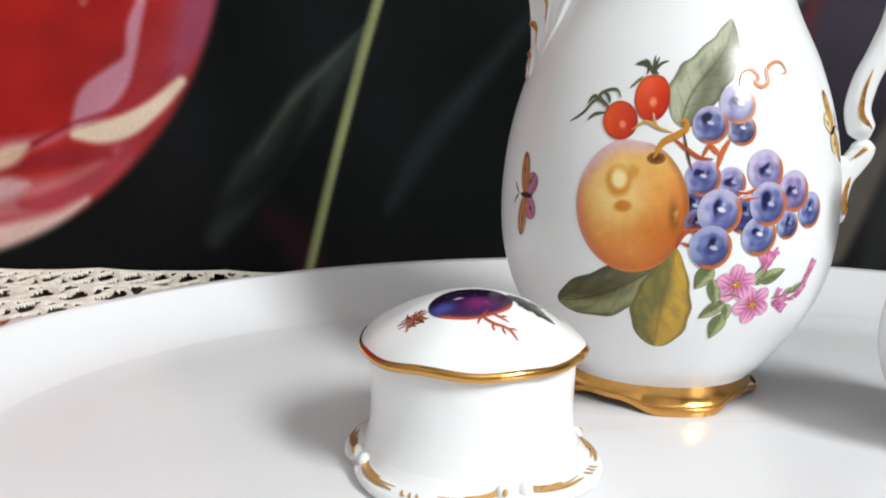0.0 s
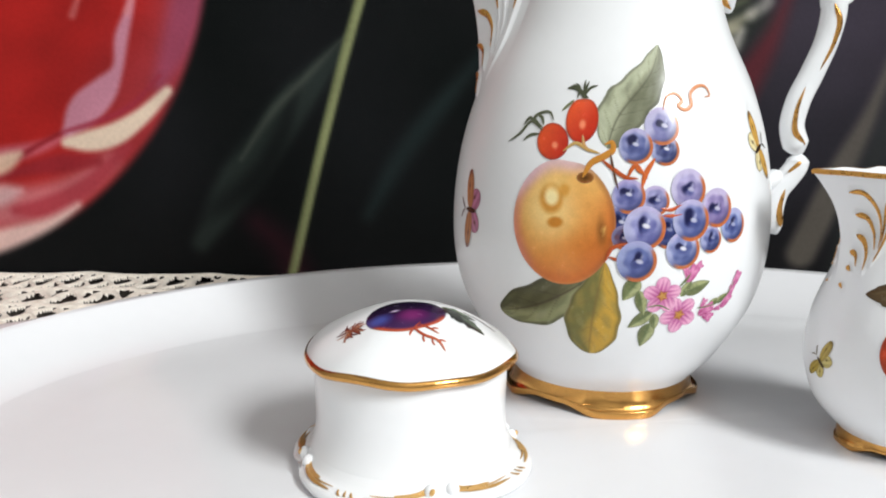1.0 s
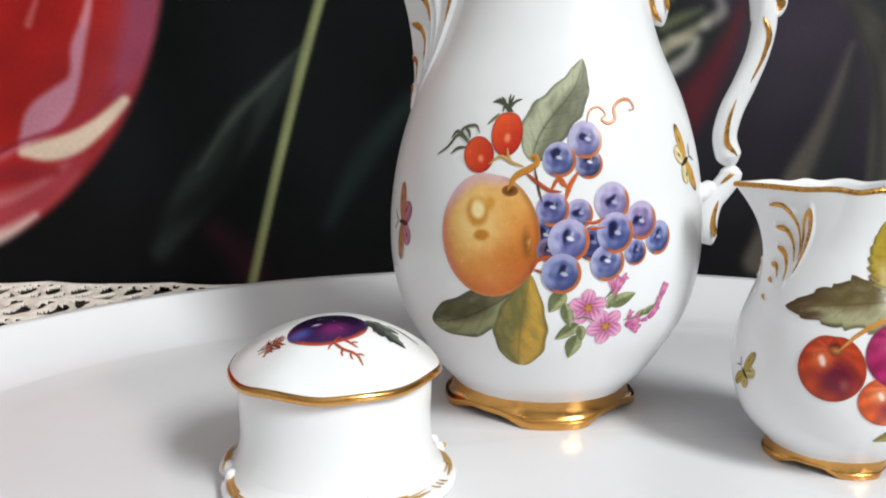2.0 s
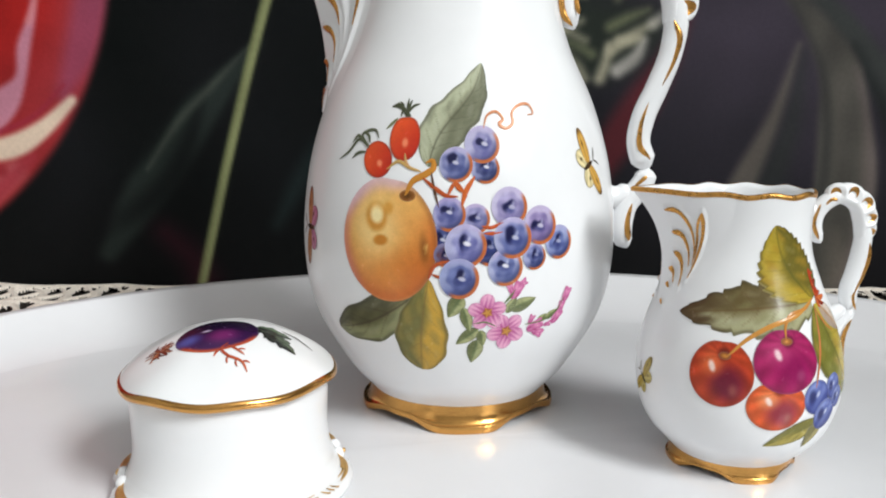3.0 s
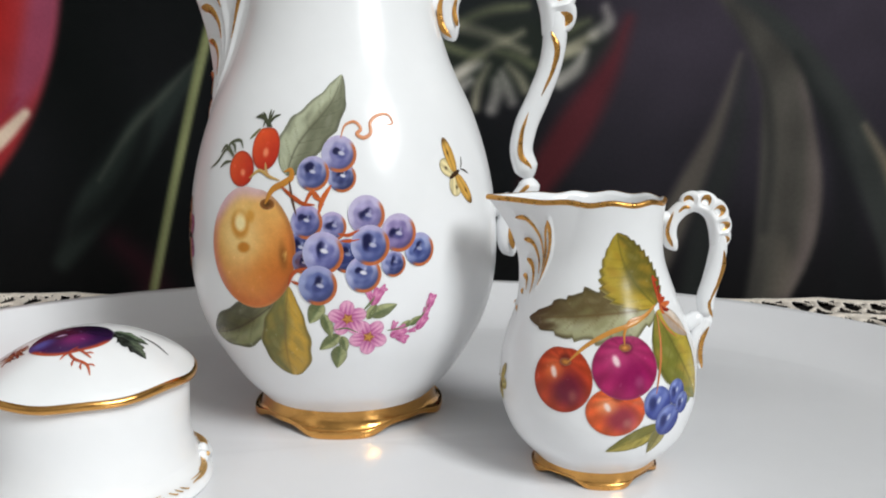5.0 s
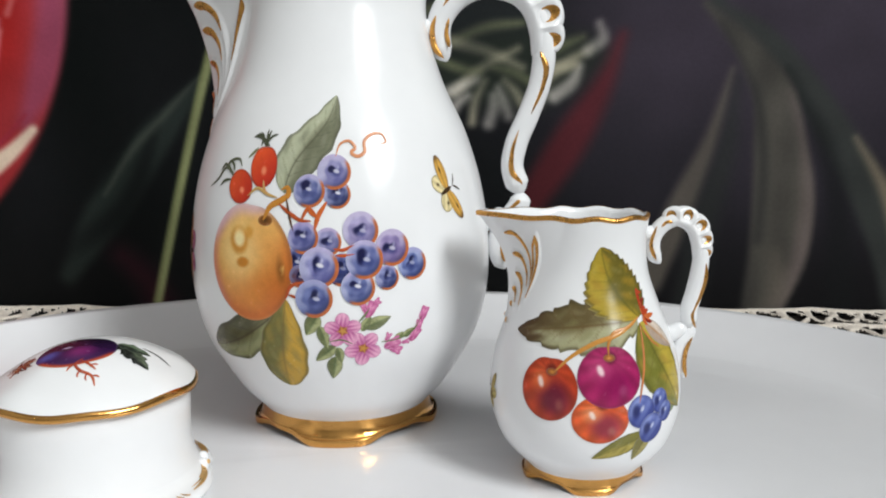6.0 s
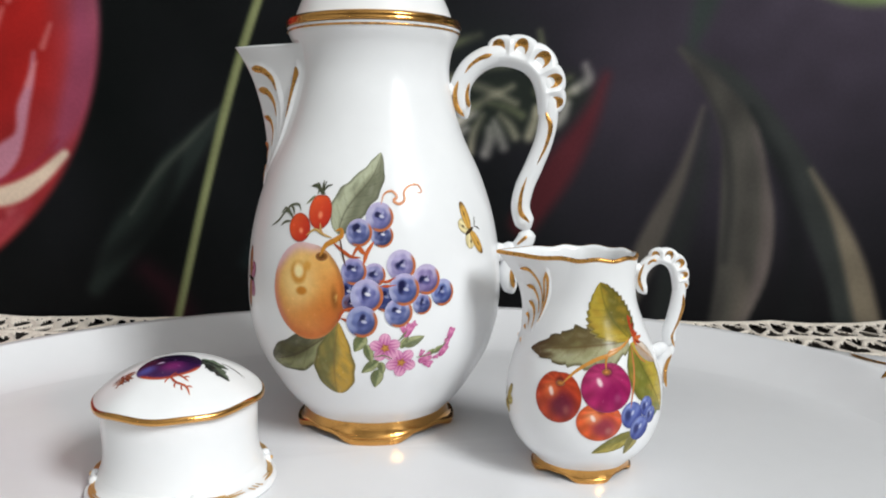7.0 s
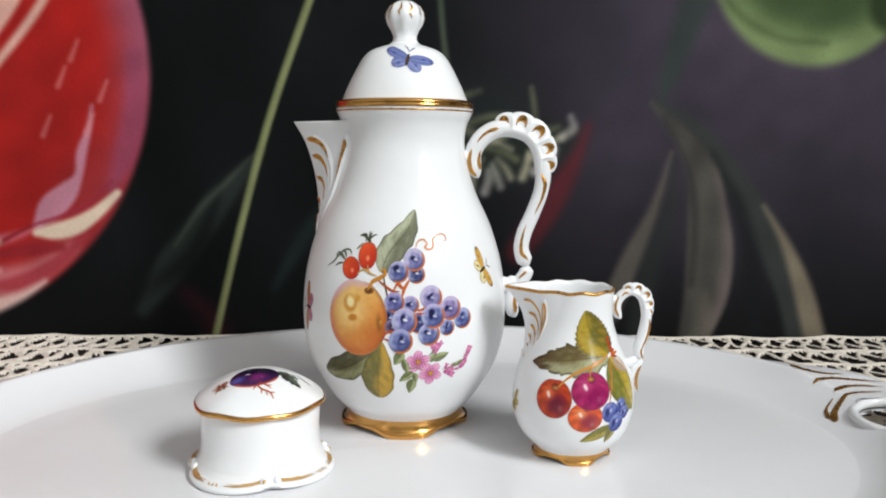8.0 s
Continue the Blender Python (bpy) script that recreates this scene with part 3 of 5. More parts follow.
def tray_k(x, y):
    """0 at the edge of the tray's floor, 1 at its rim; places in the tray's own axes."""
    th = np.arctan2(y / RB, x / RA)
    for _ in range(3):
        f0, f1 = FA * np.cos(th), FB * np.sin(th)
        o0, o1 = RA * np.cos(th), RB * np.sin(th)
        k = ((x - f0) * (o0 - f0) + (y - f1) * (o1 - f1)) / ((o0 - f0) ** 2 + (o1 - f1) ** 2)
        th = np.arctan2(y / (FB + (RB - FB) * k), x / (FA + (RA - FA) * k))
    return k


def tray_z(k):
    k = np.clip(np.asarray(k, float), 0, 1)
    return TZ + (RIMZ - TZ) * (0.32 * k + 0.68 * k**1.8)


def tray_ear(th):
    """Widening of the rim at the two handles."""
    return 0.042 * (np.exp(-(np.sin(th) / 0.36) ** 4))


tray = thing("tray", TX, TY, 0, "large oval white porcelain tray with gilded relief handles", "tray")
tray.rotation_euler = (0, 0, TTURN)
th = np.linspace(0, 2 * np.pi, 420, endpoint=False)[None]
rows = []
for k in (0.0001, 0.25, 0.5, 0.75, 0.9, 1.0):
    rows.append((k * FA, k * FB, TZ, 0.0))
for k in np.r_[0.02, 0.04, 0.07, np.linspace(0.12, 1, 16)]:
    rows.append((FA + (RA - FA) * k, FB + (RB - FB) * k, float(tray_z(k)), 0.0))
for k in np.linspace(0.06, 1, 14):
    rows.append((RA, RB, RIMZ - 0.0014 * k, k))
rows += [(RA + 0.0014, RB + 0.0014, RIMZ - 0.0020, 1.0), (RA + 0.0012, RB + 0.0012, RIMZ - 0.0036, 1.0), (RA - 0.0010, RB - 0.0010, RIMZ - 0.0048, 1.0)]
rows += [(RA - 0.0010 + (FA + 0.011 - RA) * k, RB - 0.0010 + (FB + 0.011 - RB) * k, RIMZ - 0.0048 + (0.0060 - RIMZ) * k, 1.0 - k) for k in np.linspace(0.1, 0.9, 9)]
rows += [(FA + 0.010, FB + 0.010, 0.0012, 0.0), (FA + 0.004, FB + 0.004, -0.0022, 0.0), (0.001, 0.001, -0.0022, 0.0)]
A = np.array(rows)[:, :, None]
ear = tray_ear(th) * A[:, 3]
# the rim dips towards each handle
dip = 0.0045 * np.exp(-(np.sin(th) / 0.22) ** 4) * np.clip(A[:, 2] / RIMZ, 0, 1) ** 2
Vt = np.stack([(A[:, 0] + ear) * np.cos(th), (A[:, 1] + ear * 0.3) * np.sin(th), A[:, 2] - dip], -1)
cen = (Vt[:-1] + Vt[1:] + np.roll(Vt[:-1], -1, 1) + np.roll(Vt[1:], -1, 1)) / 4
HOLE_X, HOLE_Y, HOLE_A, HOLE_B = 0.2415, -0.012, 0.0205, 0.0240
keep = ~((np.hypot((np.abs(cen[..., 0]) - HOLE_X) / HOLE_A, (cen[..., 1] - HOLE_Y) / HOLE_B) < 1.0))
link("body", grid_mesh("body", Vt, wrap=True, keep=keep), TRAYMAT, tray)
for s in (1, -1):
    loop = [(s * (HOLE_X + (HOLE_A + 0.001) * math.cos(a)), HOLE_Y + (HOLE_B + 0.001) * math.sin(a), 0.0108 + 0.0020 * math.cos(a), 0.0026) for a in np.linspace(0, 2 * math.pi, 25)]
    link("handle", tube("handle", loop, 90, 12, side=(0, 0, 1), caps=False), TRAYMAT, tray, "pierced scroll handle of white porcelain")


class TrayTop:
    def at(self, p, q, lift):
        x, y = p / 1000, q / 1000
        th = np.arctan2(y / RB, x / RA)
        k = tray_k(x, y)
        return np.stack([x, y, tray_z(k) - 0.0045 * np.exp(-(np.sin(th) / 0.22) ** 4) * np.clip(tray_z(k) / RIMZ, 0, 1) ** 2 + lift / 1000], -1)

    def place(self, x, y):
        return np.array([x * 1000.0, y * 1000.0])

    def aspect(self, p):
        return 1.0


tt = TrayTop()
gilt = [[(0.2221, 0.0605), (0.2246, 0.0530), (0.2315, 0.0465), (0.245, 0.044)], [(0.2222, 0.0362), (0.2343, 0.0387), (0.2481, 0.0365), (0.2619, 0.0333)],
        [(0.2268, 0.0230), (0.2350, 0.0275), (0.2434, 0.0289), (0.2573, 0.0267)], [(0.2130, 0.0050), (0.2160, 0.0130), (0.2235, 0.0190)], [(0.2130, 0.0050), (0.2190, 0.0085), (0.2250, 0.0140)],
        [(0.2140, 0.0000), (0.2160, 0.0060), (0.2235, 0.0130), (0.2340, 0.0185), (0.2515, 0.0195)], [(0.2140, 0.0000), (0.2142, 0.0045), (0.2165, 0.0090)]]
for i, g in enumerate(gilt):
    for s in (1, -1):
        stroke(tt, "gilded_scroll", [(s * x, y) for x, y in g], (3.6, 3.2, 3.6, 2.4, 2.2, 3.8, 2.4)[i], (150, 100, 40), tray, lift=0.45, mat=GOLDLEAF, taper="head")

# ---- crochet cloth ----
def lace_cloth():
    step = 0.00092
    xs, ys = np.arange(-0.44, 0.48, step), np.arange(-0.20, WALL_Y - 0.0005, step)
    X, Y = np.meshgrid(xs, ys)
    D = WALL_Y - 0.001 - Y + 0.0022 * fuzz(X, Y, 55, 7) - 0.0034 * np.abs(np.sin(X * 84 + 1.0))
    Xw = X + 0.0034 * fuzz(X, Y, 40, 8)
    P = 0.036
    row = np.floor(D / P)
    d = D - row * P
    odd = row % 2

    def cord(across, half):
        return np.sqrt(np.clip(1 - (across / half) ** 2, 0, 1)) * half
    # a firm edge to each strip, a zigzag of two cords between, and a thin line through the crossings
    f = cord(d - 0.0030, 0.0034)
    f = np.maximum(f, cord(d - P, 0.0022))
    pitch = np.where(odd > 0, 0.0190, 0.0150)
    lean = np.where(odd > 0, 0.34, 0.48)
    for sgn in (1, -1):
        u = (Xw + sgn * lean * d + 0.004 * row + 0.0018 * np.sin(d * 260 + X * 30)) % pitch - pitch / 2
        f = np.maximum(f, cord(u, np.where(odd > 0, 0.0025, 0.0023)))
    pip = np.hypot((Xw + 0.004 * row) % pitch - pitch / 2, (d - 0.0100) * 0.8)
    f = np.maximum(f, np.where(odd > 0, cord(pip, 0.0030), 0))
    solid = (f > 0.0004) & (D > 0.0)
    f = np.where(f > 0.0003, f * 0.75 + 0.00016 * np.sin(X * 2300 + 3 * np.sin(Y * 300)) * np.sin(Y * 2100), -0.0006) + 0.0010 * fuzz(X, Y, 35, 9) + 0.0014 * np.abs(np.sin(X * 42 + 0.6)) * sstep(0.03, 0.0, D)
    V = np.stack([X, Y, -0.0042 + f], -1)
    k = tray_k(*tray_local(X, Y))[:-1, :-1]
    ob = link("lace_cloth", grid_mesh("lace_cloth", V, keep=(k > 0.02) & solid[:-1, :-1]), LACE, None)
    tagged(ob, "cream crochet lace cloth with open holes on dark wood", "tablecloth")


lace_cloth()

# ---- coffee pot ----
POT = [(3, 27), (9, 28.5), (17.5, 35.8), (26, 41.4), (35, 46.4), (46, 49.9), (54, 51.1), (62, 51.4), (75, 50.6), (90, 47.9), (104.5, 43.3), (123, 35.0), (135, 31.5), (148, 29.9), (155, 31.2), (160.2, 33.5), (162, 33.9)]
POT_TIP = [(98, 44.5), (104, 43.8), (115.5, 43.6), (135, 46.4), (148, 51.0), (155.6, 55.5)]


def ang(th, at):
    return np.abs((np.asarray(th, float) - at + np.pi) % (2 * np.pi) - np.pi)


def relief(th, z, ridges, k, high):
    """Raised ribs on both sides of a spout; ridges in degrees from the spout's middle, mm of height and half width."""
    d = np.degrees(ang(th, -np.pi / 2)) * k
    d, z = np.broadcast_arrays(d, np.asarray(z, float))
    out = np.zeros(d.shape)
    sub = (d < 46 * k) & (z > min(q[1] for r in ridges for q in r) - 3)
    if not sub.any():
        return out
    x, y = d[sub], z[sub]
    best = np.zeros(x.shape)
    for r in ridges:
        P = smooth_path([(a * k, h, w) for a, h, w in r], 14)
        for i in range(13):
            (ax, ay, w0), (bx, by, w1) = P[i], P[i + 1]
            t = np.clip(((x - ax) * (bx - ax) + (y - ay) * (by - ay)) / ((bx - ax) ** 2 + (by - ay) ** 2 + 1e-9), 0, 1)
            w = w0 + (w1 - w0) * t
            best = np.maximum(best, (1 - sstep(0.15, 1.0, np.hypot(x - ax - t * (bx - ax), y - ay - t * (by - ay)) / w)) * np.minimum(1, w / 1.4))
    out[sub] = high * best
    return out


POT_RIBS = [[(3, 147, 2.6), (7, 146.5, 2.6), (11, 143, 2.2), (14, 136, 1.8), (16, 126, 1.3), (15, 114, 0.8)], [(3, 139, 2.4), (7, 138, 2.4), (10.5, 134.5, 2.0), (13, 127, 1.4), (13.5, 117, 0.8)], [(3, 128.5, 2.0), (7, 127, 2.0), (10, 123.5, 1.6), (11.5, 115, 1.0)],
            [(28, 147.5, 2.2), (25.5, 142, 2.4), (23, 135, 2.2), (21, 127, 1.7), (18, 116, 1.1), (14, 107, 0.5)], [(2, 118, 1.8), (6, 116, 1.8), (8.5, 110, 1.0)], [(2, 109, 1.6), (5, 107, 1.6), (7, 102, 0.9)]]
JUG_RIBS = [[(36.5, 76.0, 1.2), (36, 70, 1.4), (32.3, 64, 1.2), (26, 57, 0.8)], [(13, 76, 1.5), (19, 76.2, 1.4), (26, 72.5, 1.2), (29.5, 66, 1.0), (29, 60, 0.7)], [(13, 70, 1.5), (19, 69.5, 1.4), (24, 66, 1.1), (26.5, 60, 0.7)],
            [(13, 64.5, 1.4), (18, 63, 1.3), (22, 59.5, 1.1), (22.5, 54.5, 0.7)], [(10, 59.8, 1.3), (14, 59, 1.2), (17, 55, 0.7)], [(10, 55.5, 1.2), (14, 54.6, 1.1)], [(8, 50.6, 1.0), (12, 49.6, 0.9)]]


def pot_radius(th, z):
    z = np.asarray(z, float)
    R = hermite(z, POT)
    reach = np.clip(hermite(z, POT_TIP) - R, 0, None) * (z > 98) * (1 - sstep(155.6, 156.2, z))
    w = radians(26) + radians(8) * sstep(110, 155, z)
    d = np.clip(1 - ang(th, -np.pi / 2) / w, 0, 1)
    return R + reach * (0.55 * d**1.2 + 0.45 * d**2.2) + relief(th, z, POT_RIBS, 0.75, 0.95)


def foot_mesh(name, r_top, r_in, lobe, z0, z1, turn, n=4, lift=1.3):
    """A gilded foot ring: four dished lobes with a rolled lip, drawn in and arched off the ground between them. mm."""
    th = np.linspace(0, 2 * np.pi, 240, endpoint=False)
    c = sstep(-0.92, 0.66, np.cos(n * (th - turn)))
    out, up, tall = r_in + lobe * c, lift * (1 - c), z1 - z0
    prof = [(-0.10, 1.0), (0.02, 0.985), (0.06, 0.90), (0.10, 0.76), (0.17, 0.58), (0.30, 0.42), (0.48, 0.31), (0.66, 0.255), (0.80, 0.25), (0.89, 0.28), (0.95, 0.285), (0.99, 0.25), (1.0, 0.19), (0.995, 0.11), (0.96, 0.04), (0.90, 0.0), (0.80, 0.0), (0.66, 0.06)]
    rows = []
    for e, f in prof:
        R = r_top + (out - r_top) * e if e > 0 else r_top + 8 * e + 0 * th
        rows.append(np.stack([R * np.sin(th), -R * np.cos(th), z0 + up * (1 - f) ** 1.3 + tall * f], -1))
    R = r_in * 0.82 + 0 * th
    rows.append(np.stack([R * np.sin(th), -R * np.cos(th), z0 + lift + 1.0 + 0 * th], -1))
    return grid_mesh(name, np.array(rows) / 1000, wrap=True, flip=True)


def turned(name, prof, n=112, wave=None):
    """A solid of revolution from (radius, height) pairs in mm."""
    th = np.linspace(0, 2 * np.pi, n, endpoint=False)[None]
    P = np.asarray(prof, float)
    R, Z = P[:, 0][:, None] + 0 * th, P[:, 1][:, None] + 0 * th
    if wave:
        R, Z = wave(R, Z, th)
    return grid_mesh(name, np.stack([R * np.sin(th), -R * np.cos(th), Z], -1) / 1000, wrap=True, flip=True)


def mm(pts):
    return [tuple(v / 1000 for v in p) for p in pts]


pot = thing("coffee_pot", 0, 0, 0, "white porcelain coffee pot painted with fruit, gilded foot and lid", "coffee pot")
zz = np.r_[np.linspace(10.2, 99, 56), np.linspace(99.8, 155.6, 78), 156.2, 157.5, 159, 160.5, 161.6, 162.0]
th = np.r_[np.linspace(0, 1.25 * np.pi, 200, endpoint=False), np.linspace(1.25 * np.pi, 1.75 * np.pi, 200, endpoint=False), np.linspace(1.75 * np.pi, 2 * np.pi, 40, endpoint=False)]
TH, ZZ = np.meshgrid(th, zz)
RR = pot_radius(TH, ZZ)
link("body", grid_mesh("body", np.stack([RR * np.sin(TH), -RR * np.cos(TH), ZZ], -1) / 1000, wrap=True, flip=True), PORCELAIN, pot)
link("foot", foot_mesh("foot", 29.6, 29.9, 2.9, TZ * 1000, 11.8, radians(3), lift=2.4), GOLD, pot, "scalloped gold foot ring")
lid = link("lid", turned("lid", [(32.0, 161.0), (32.6, 162.0), (31.6, 165.2), (31.0, 166.2)] + [(float(hermite(z, [(166.2, 31), (172, 28.6), (178, 25.7), (183, 23), (187, 20.4), (190.5, 16.2), (192.4, 11), (193.2, 8.2)])), z) for z in np.linspace(166.6, 193.2, 26)] + [(6.6, 194.4)]), PORCELAIN, pot)
link("gold_band", turned("gold_band", [(32.6, 162.1), (33.9, 162.2), (34.35, 162.6), (34.4, 163.2), (33.9, 163.6), (34.2, 164.0), (34.15, 164.9), (33.2, 165.7), (31.6, 166.0), (30.6, 166.2)]), GOLD, lid, "gold band on the lid's rim")
link("rim_line", turned("rim_line", [(33.3, 160.35), (33.85, 160.5), (34.0, 160.9), (33.8, 161.15)]), GOLDLEAF, pot)
link("knob", turned("knob", [(7.2, 193.6), (5.9, 195.6), (5.8, 197.6), (6.6, 200.0), (8.4, 203), (9.25, 206), (8.8, 209), (7.2, 211.8), (4.4, 213.8), (2.0, 214.5), (0.05, 214.7)], 72,
     lambda R, Z, t: (R * (1 + 0.035 * np.cos(8 * t) * (Z > 199)), Z)), PORCELAIN, lid, "bud-shaped white knob")


knob_surf = Body(lambda t, z: hermite(z, [(193, 7.4), (195.6, 5.9), (197.6, 5.8), (200, 6.7), (203, 8.5), (206, 9.35), (209, 8.9), (211.8, 7.3), (213.8, 4.5)]) * (1 + 0.035 * np.cos(8 * t)) + 0 * t, 0.16)
for i in range(10):
    d = i * 36 + 20
    stroke(knob_surf, "gilding", [(d, 213.2), (d + 6, 210.5), (d - 2, 208), (d + 3, 205.0 + 1.5 * (i % 2))], 1.0, (170, 110, 50), lid, lift=0.12, n=16, mat=GOLDLEAF)

# handle: a C scroll with a shell crest, an S limb and a small lower bracket
path = [(37.0, 128.2, 3.4), (34.8, 133, 3.9), (34.5, 141, 4.2), (39, 148.5, 4.6), (47, 152.8, 4.5), (55.5, 152.2, 4.0), (62.2, 149.6, 4.1), (67.0, 144.0, 4.1), (68.9, 137.5, 4.0), (69.9, 130.5, 4.0), (68.7, 121, 3.8), (64.8, 110, 3.8), (60.7, 100, 3.9), (59.5, 92, 3.9), (61.4, 86.0, 4.1), (62.8, 82.8, 3.8)]
link("handle", tube("handle", mm([(r, 0, z, q) for r, z, q in path]), 120, 18, flat=0.95), PORCELAIN, pot, "white scroll handle with gilded shell crest")
low = [(62.8, 83.6, 3.4), (62.0, 79.5, 3.7), (59.4, 75.5, 3.8), (56.4, 71.5, 3.9), (55.0, 66, 3.9), (55.4, 60.5, 3.4), (57.2, 56.5, 2.4)]
link("handle_bracket", tube("handle_bracket", mm([(r, 0, z, q) for r, z, q in low]), 50, 16, flat=0.95), PORCELAIN, pot)
link("handle_root", tube("handle_root", mm([(48, 0, 74, 4.5), (53, 0, 74, 3.6), (58, 0, 77, 3.0)]), 20, 14), PORCELAIN, pot)
link("handle_root", tube("handle_root", mm([(25, 0, 138, 3.9), (30, 0, 138.6, 3.7), (34, 0, 139, 3.2)]), 20, 14), PORCELAIN, pot)


def shell_crest(parent, line, outer, inner, half, gilt, lobes=5):
    """The scalloped crest on a handle's bend: hollowed lobes side by side, a gilded crescent in each hollow. line in (r, z) mm."""
    n, m = 141, 40
    L = smooth_path([np.array(q, float) for q in line], n)
    T = np.gradient(L, axis=0)
    T /= np.linalg.norm(T, axis=1)[:, None]
    N = np.stack([-T[:, 1], T[:, 0]], 1)
    uu = np.linspace(0, 1, n)

    def section(u, c):
        swell = 0.50 + 0.50 * np.sin(np.pi * np.clip(u, 0, 1)) ** 0.5
        cusp = np.abs(np.sin(np.pi * lobes * u))
        rn = np.where(c > 0, outer * swell * (0.88 + 0.12 * cusp**0.6), inner)
        hollow = 1 - 0.46 * cusp**0.9 * np.exp(-(((c - 0.36) / 0.40) ** 4))
        return c * rn, np.sqrt(np.clip(1 - np.abs(c) ** 2.6, 0, 1)) * half * swell * hollow

    def at(u, off, y):
        r = np.interp(u, uu, L[:, 0]) + off * np.interp(u, uu, N[:, 0])
        z = np.interp(u, uu, L[:, 1]) + off * np.interp(u, uu, N[:, 1])
        return np.stack([r, y + 0 * r, z], -1) / 1000
    ph = np.linspace(0, 2 * np.pi, m, endpoint=False)[None]
    off, y = section(uu[:, None], np.cos(ph) + 0 * uu[:, None])
    crest = link("shell_crest", grid_mesh("shell_crest", at(uu[:, None] + 0 * ph, off, y * np.sign(np.sin(ph) + 1e-9)), wrap=True, flip=True), PORCELAIN, parent)
    e, f = np.linspace(-1.9, 1.9, 24)[:, None], np.linspace(0, 1, 6)[None]
    for i in range(lobes):
        c = 0.36 + 0.46 * np.cos(e) - 0.36 * f * np.clip(np.cos(e / 1.3), 0, 1)
        u = (i + 0.5 + 0.29 * np.sin(e) * (1 - 0.20 * f)) / lobes
        off, y = section(u, c)
        for sy in (-1, 1):
            link("gilding", grid_mesh("gilding", at(u, off, sy * (y + gilt)), flip=sy > 0), GOLDLEAF, crest)


shell_crest(pot, [(45.5, 152.6), (51, 153.4), (57, 152.6), (62.6, 149.8), (66.7, 144.6), (68.9, 138), (69.8, 130.4)], 9.4, 4.2, 5.4, 0.10)
GILT_LINES = [[(33.8, 143.6, 0.5), (32.3, 138.5, 0.9), (33.6, 131.5, 1.0), (36.0, 128.9, 0.8)], [(37.8, 142, 0.4), (37.0, 137, 0.7), (38.0, 132.5, 0.8)],
              [(68.4, 130.8, 1.0), (70.4, 125.5, 1.0), (69.4, 119.5, 0.7), (65.4, 110, 0.3)], [(61.4, 105, 0.3), (59.2, 97, 0.7), (59.4, 90.5, 1.0), (62.8, 86.6, 1.1)], [(57.5, 72, 0.5), (56.2, 66, 0.9), (57.0, 59.5, 1.1)], [(58, 77.5, 0.4), (62, 81, 0.8)]]
for sy in (-1, 1):
    link("gilding", tube("gilding", mm([(35.8, sy * 4.10, 145.6, 0.35), (38.6, sy * 4.30, 149.2, 0.6), (42.5, sy * 4.45, 151.8, 0.8), (46.5, sy * 4.55, 153.0, 1.1)]), 22, 8, flat=0.6), GOLDLEAF, pot)
for g in GILT_LINES:
    for sy in (-1, 1):
        link("gilding", tube("gilding", mm([(r, sy * 3.55, z, q) for r, z, q in g]), 22, 8, flat=0.6), GOLDLEAF, pot)

POT_S = Body(pot_radius, 0.873)
K = 0.873
# gilded relief on both sides of the spout
for sy in (-1, 1):
    def deg(d):
        return -90 + sy * d
    for pts, w in ([[(deg(3), 147), (deg(7), 146.5), (deg(11), 143.5), (deg(13.5), 138)], 3.2], [[(deg(3), 139), (deg(7), 138), (deg(10.5), 134.5), (deg(12.8), 128.5)], 3.0], [[(deg(3), 128.5), (deg(7), 127), (deg(10), 123.5), (deg(11.3), 117)], 2.2],
                   [[(deg(28), 147), (deg(25.5), 142), (deg(23), 135), (deg(21.4), 128)], 3.4], [[(deg(2), 118), (deg(6), 116), (deg(8.2), 111)], 2.0], [[(deg(2), 109), (deg(5), 107), (deg(6.6), 103)], 1.8]):
        stroke(POT_S, "gilding", pts, w, (160, 105, 45), pot, lift=0.15, n=28, mat=GOLDLEAF, taper="head")


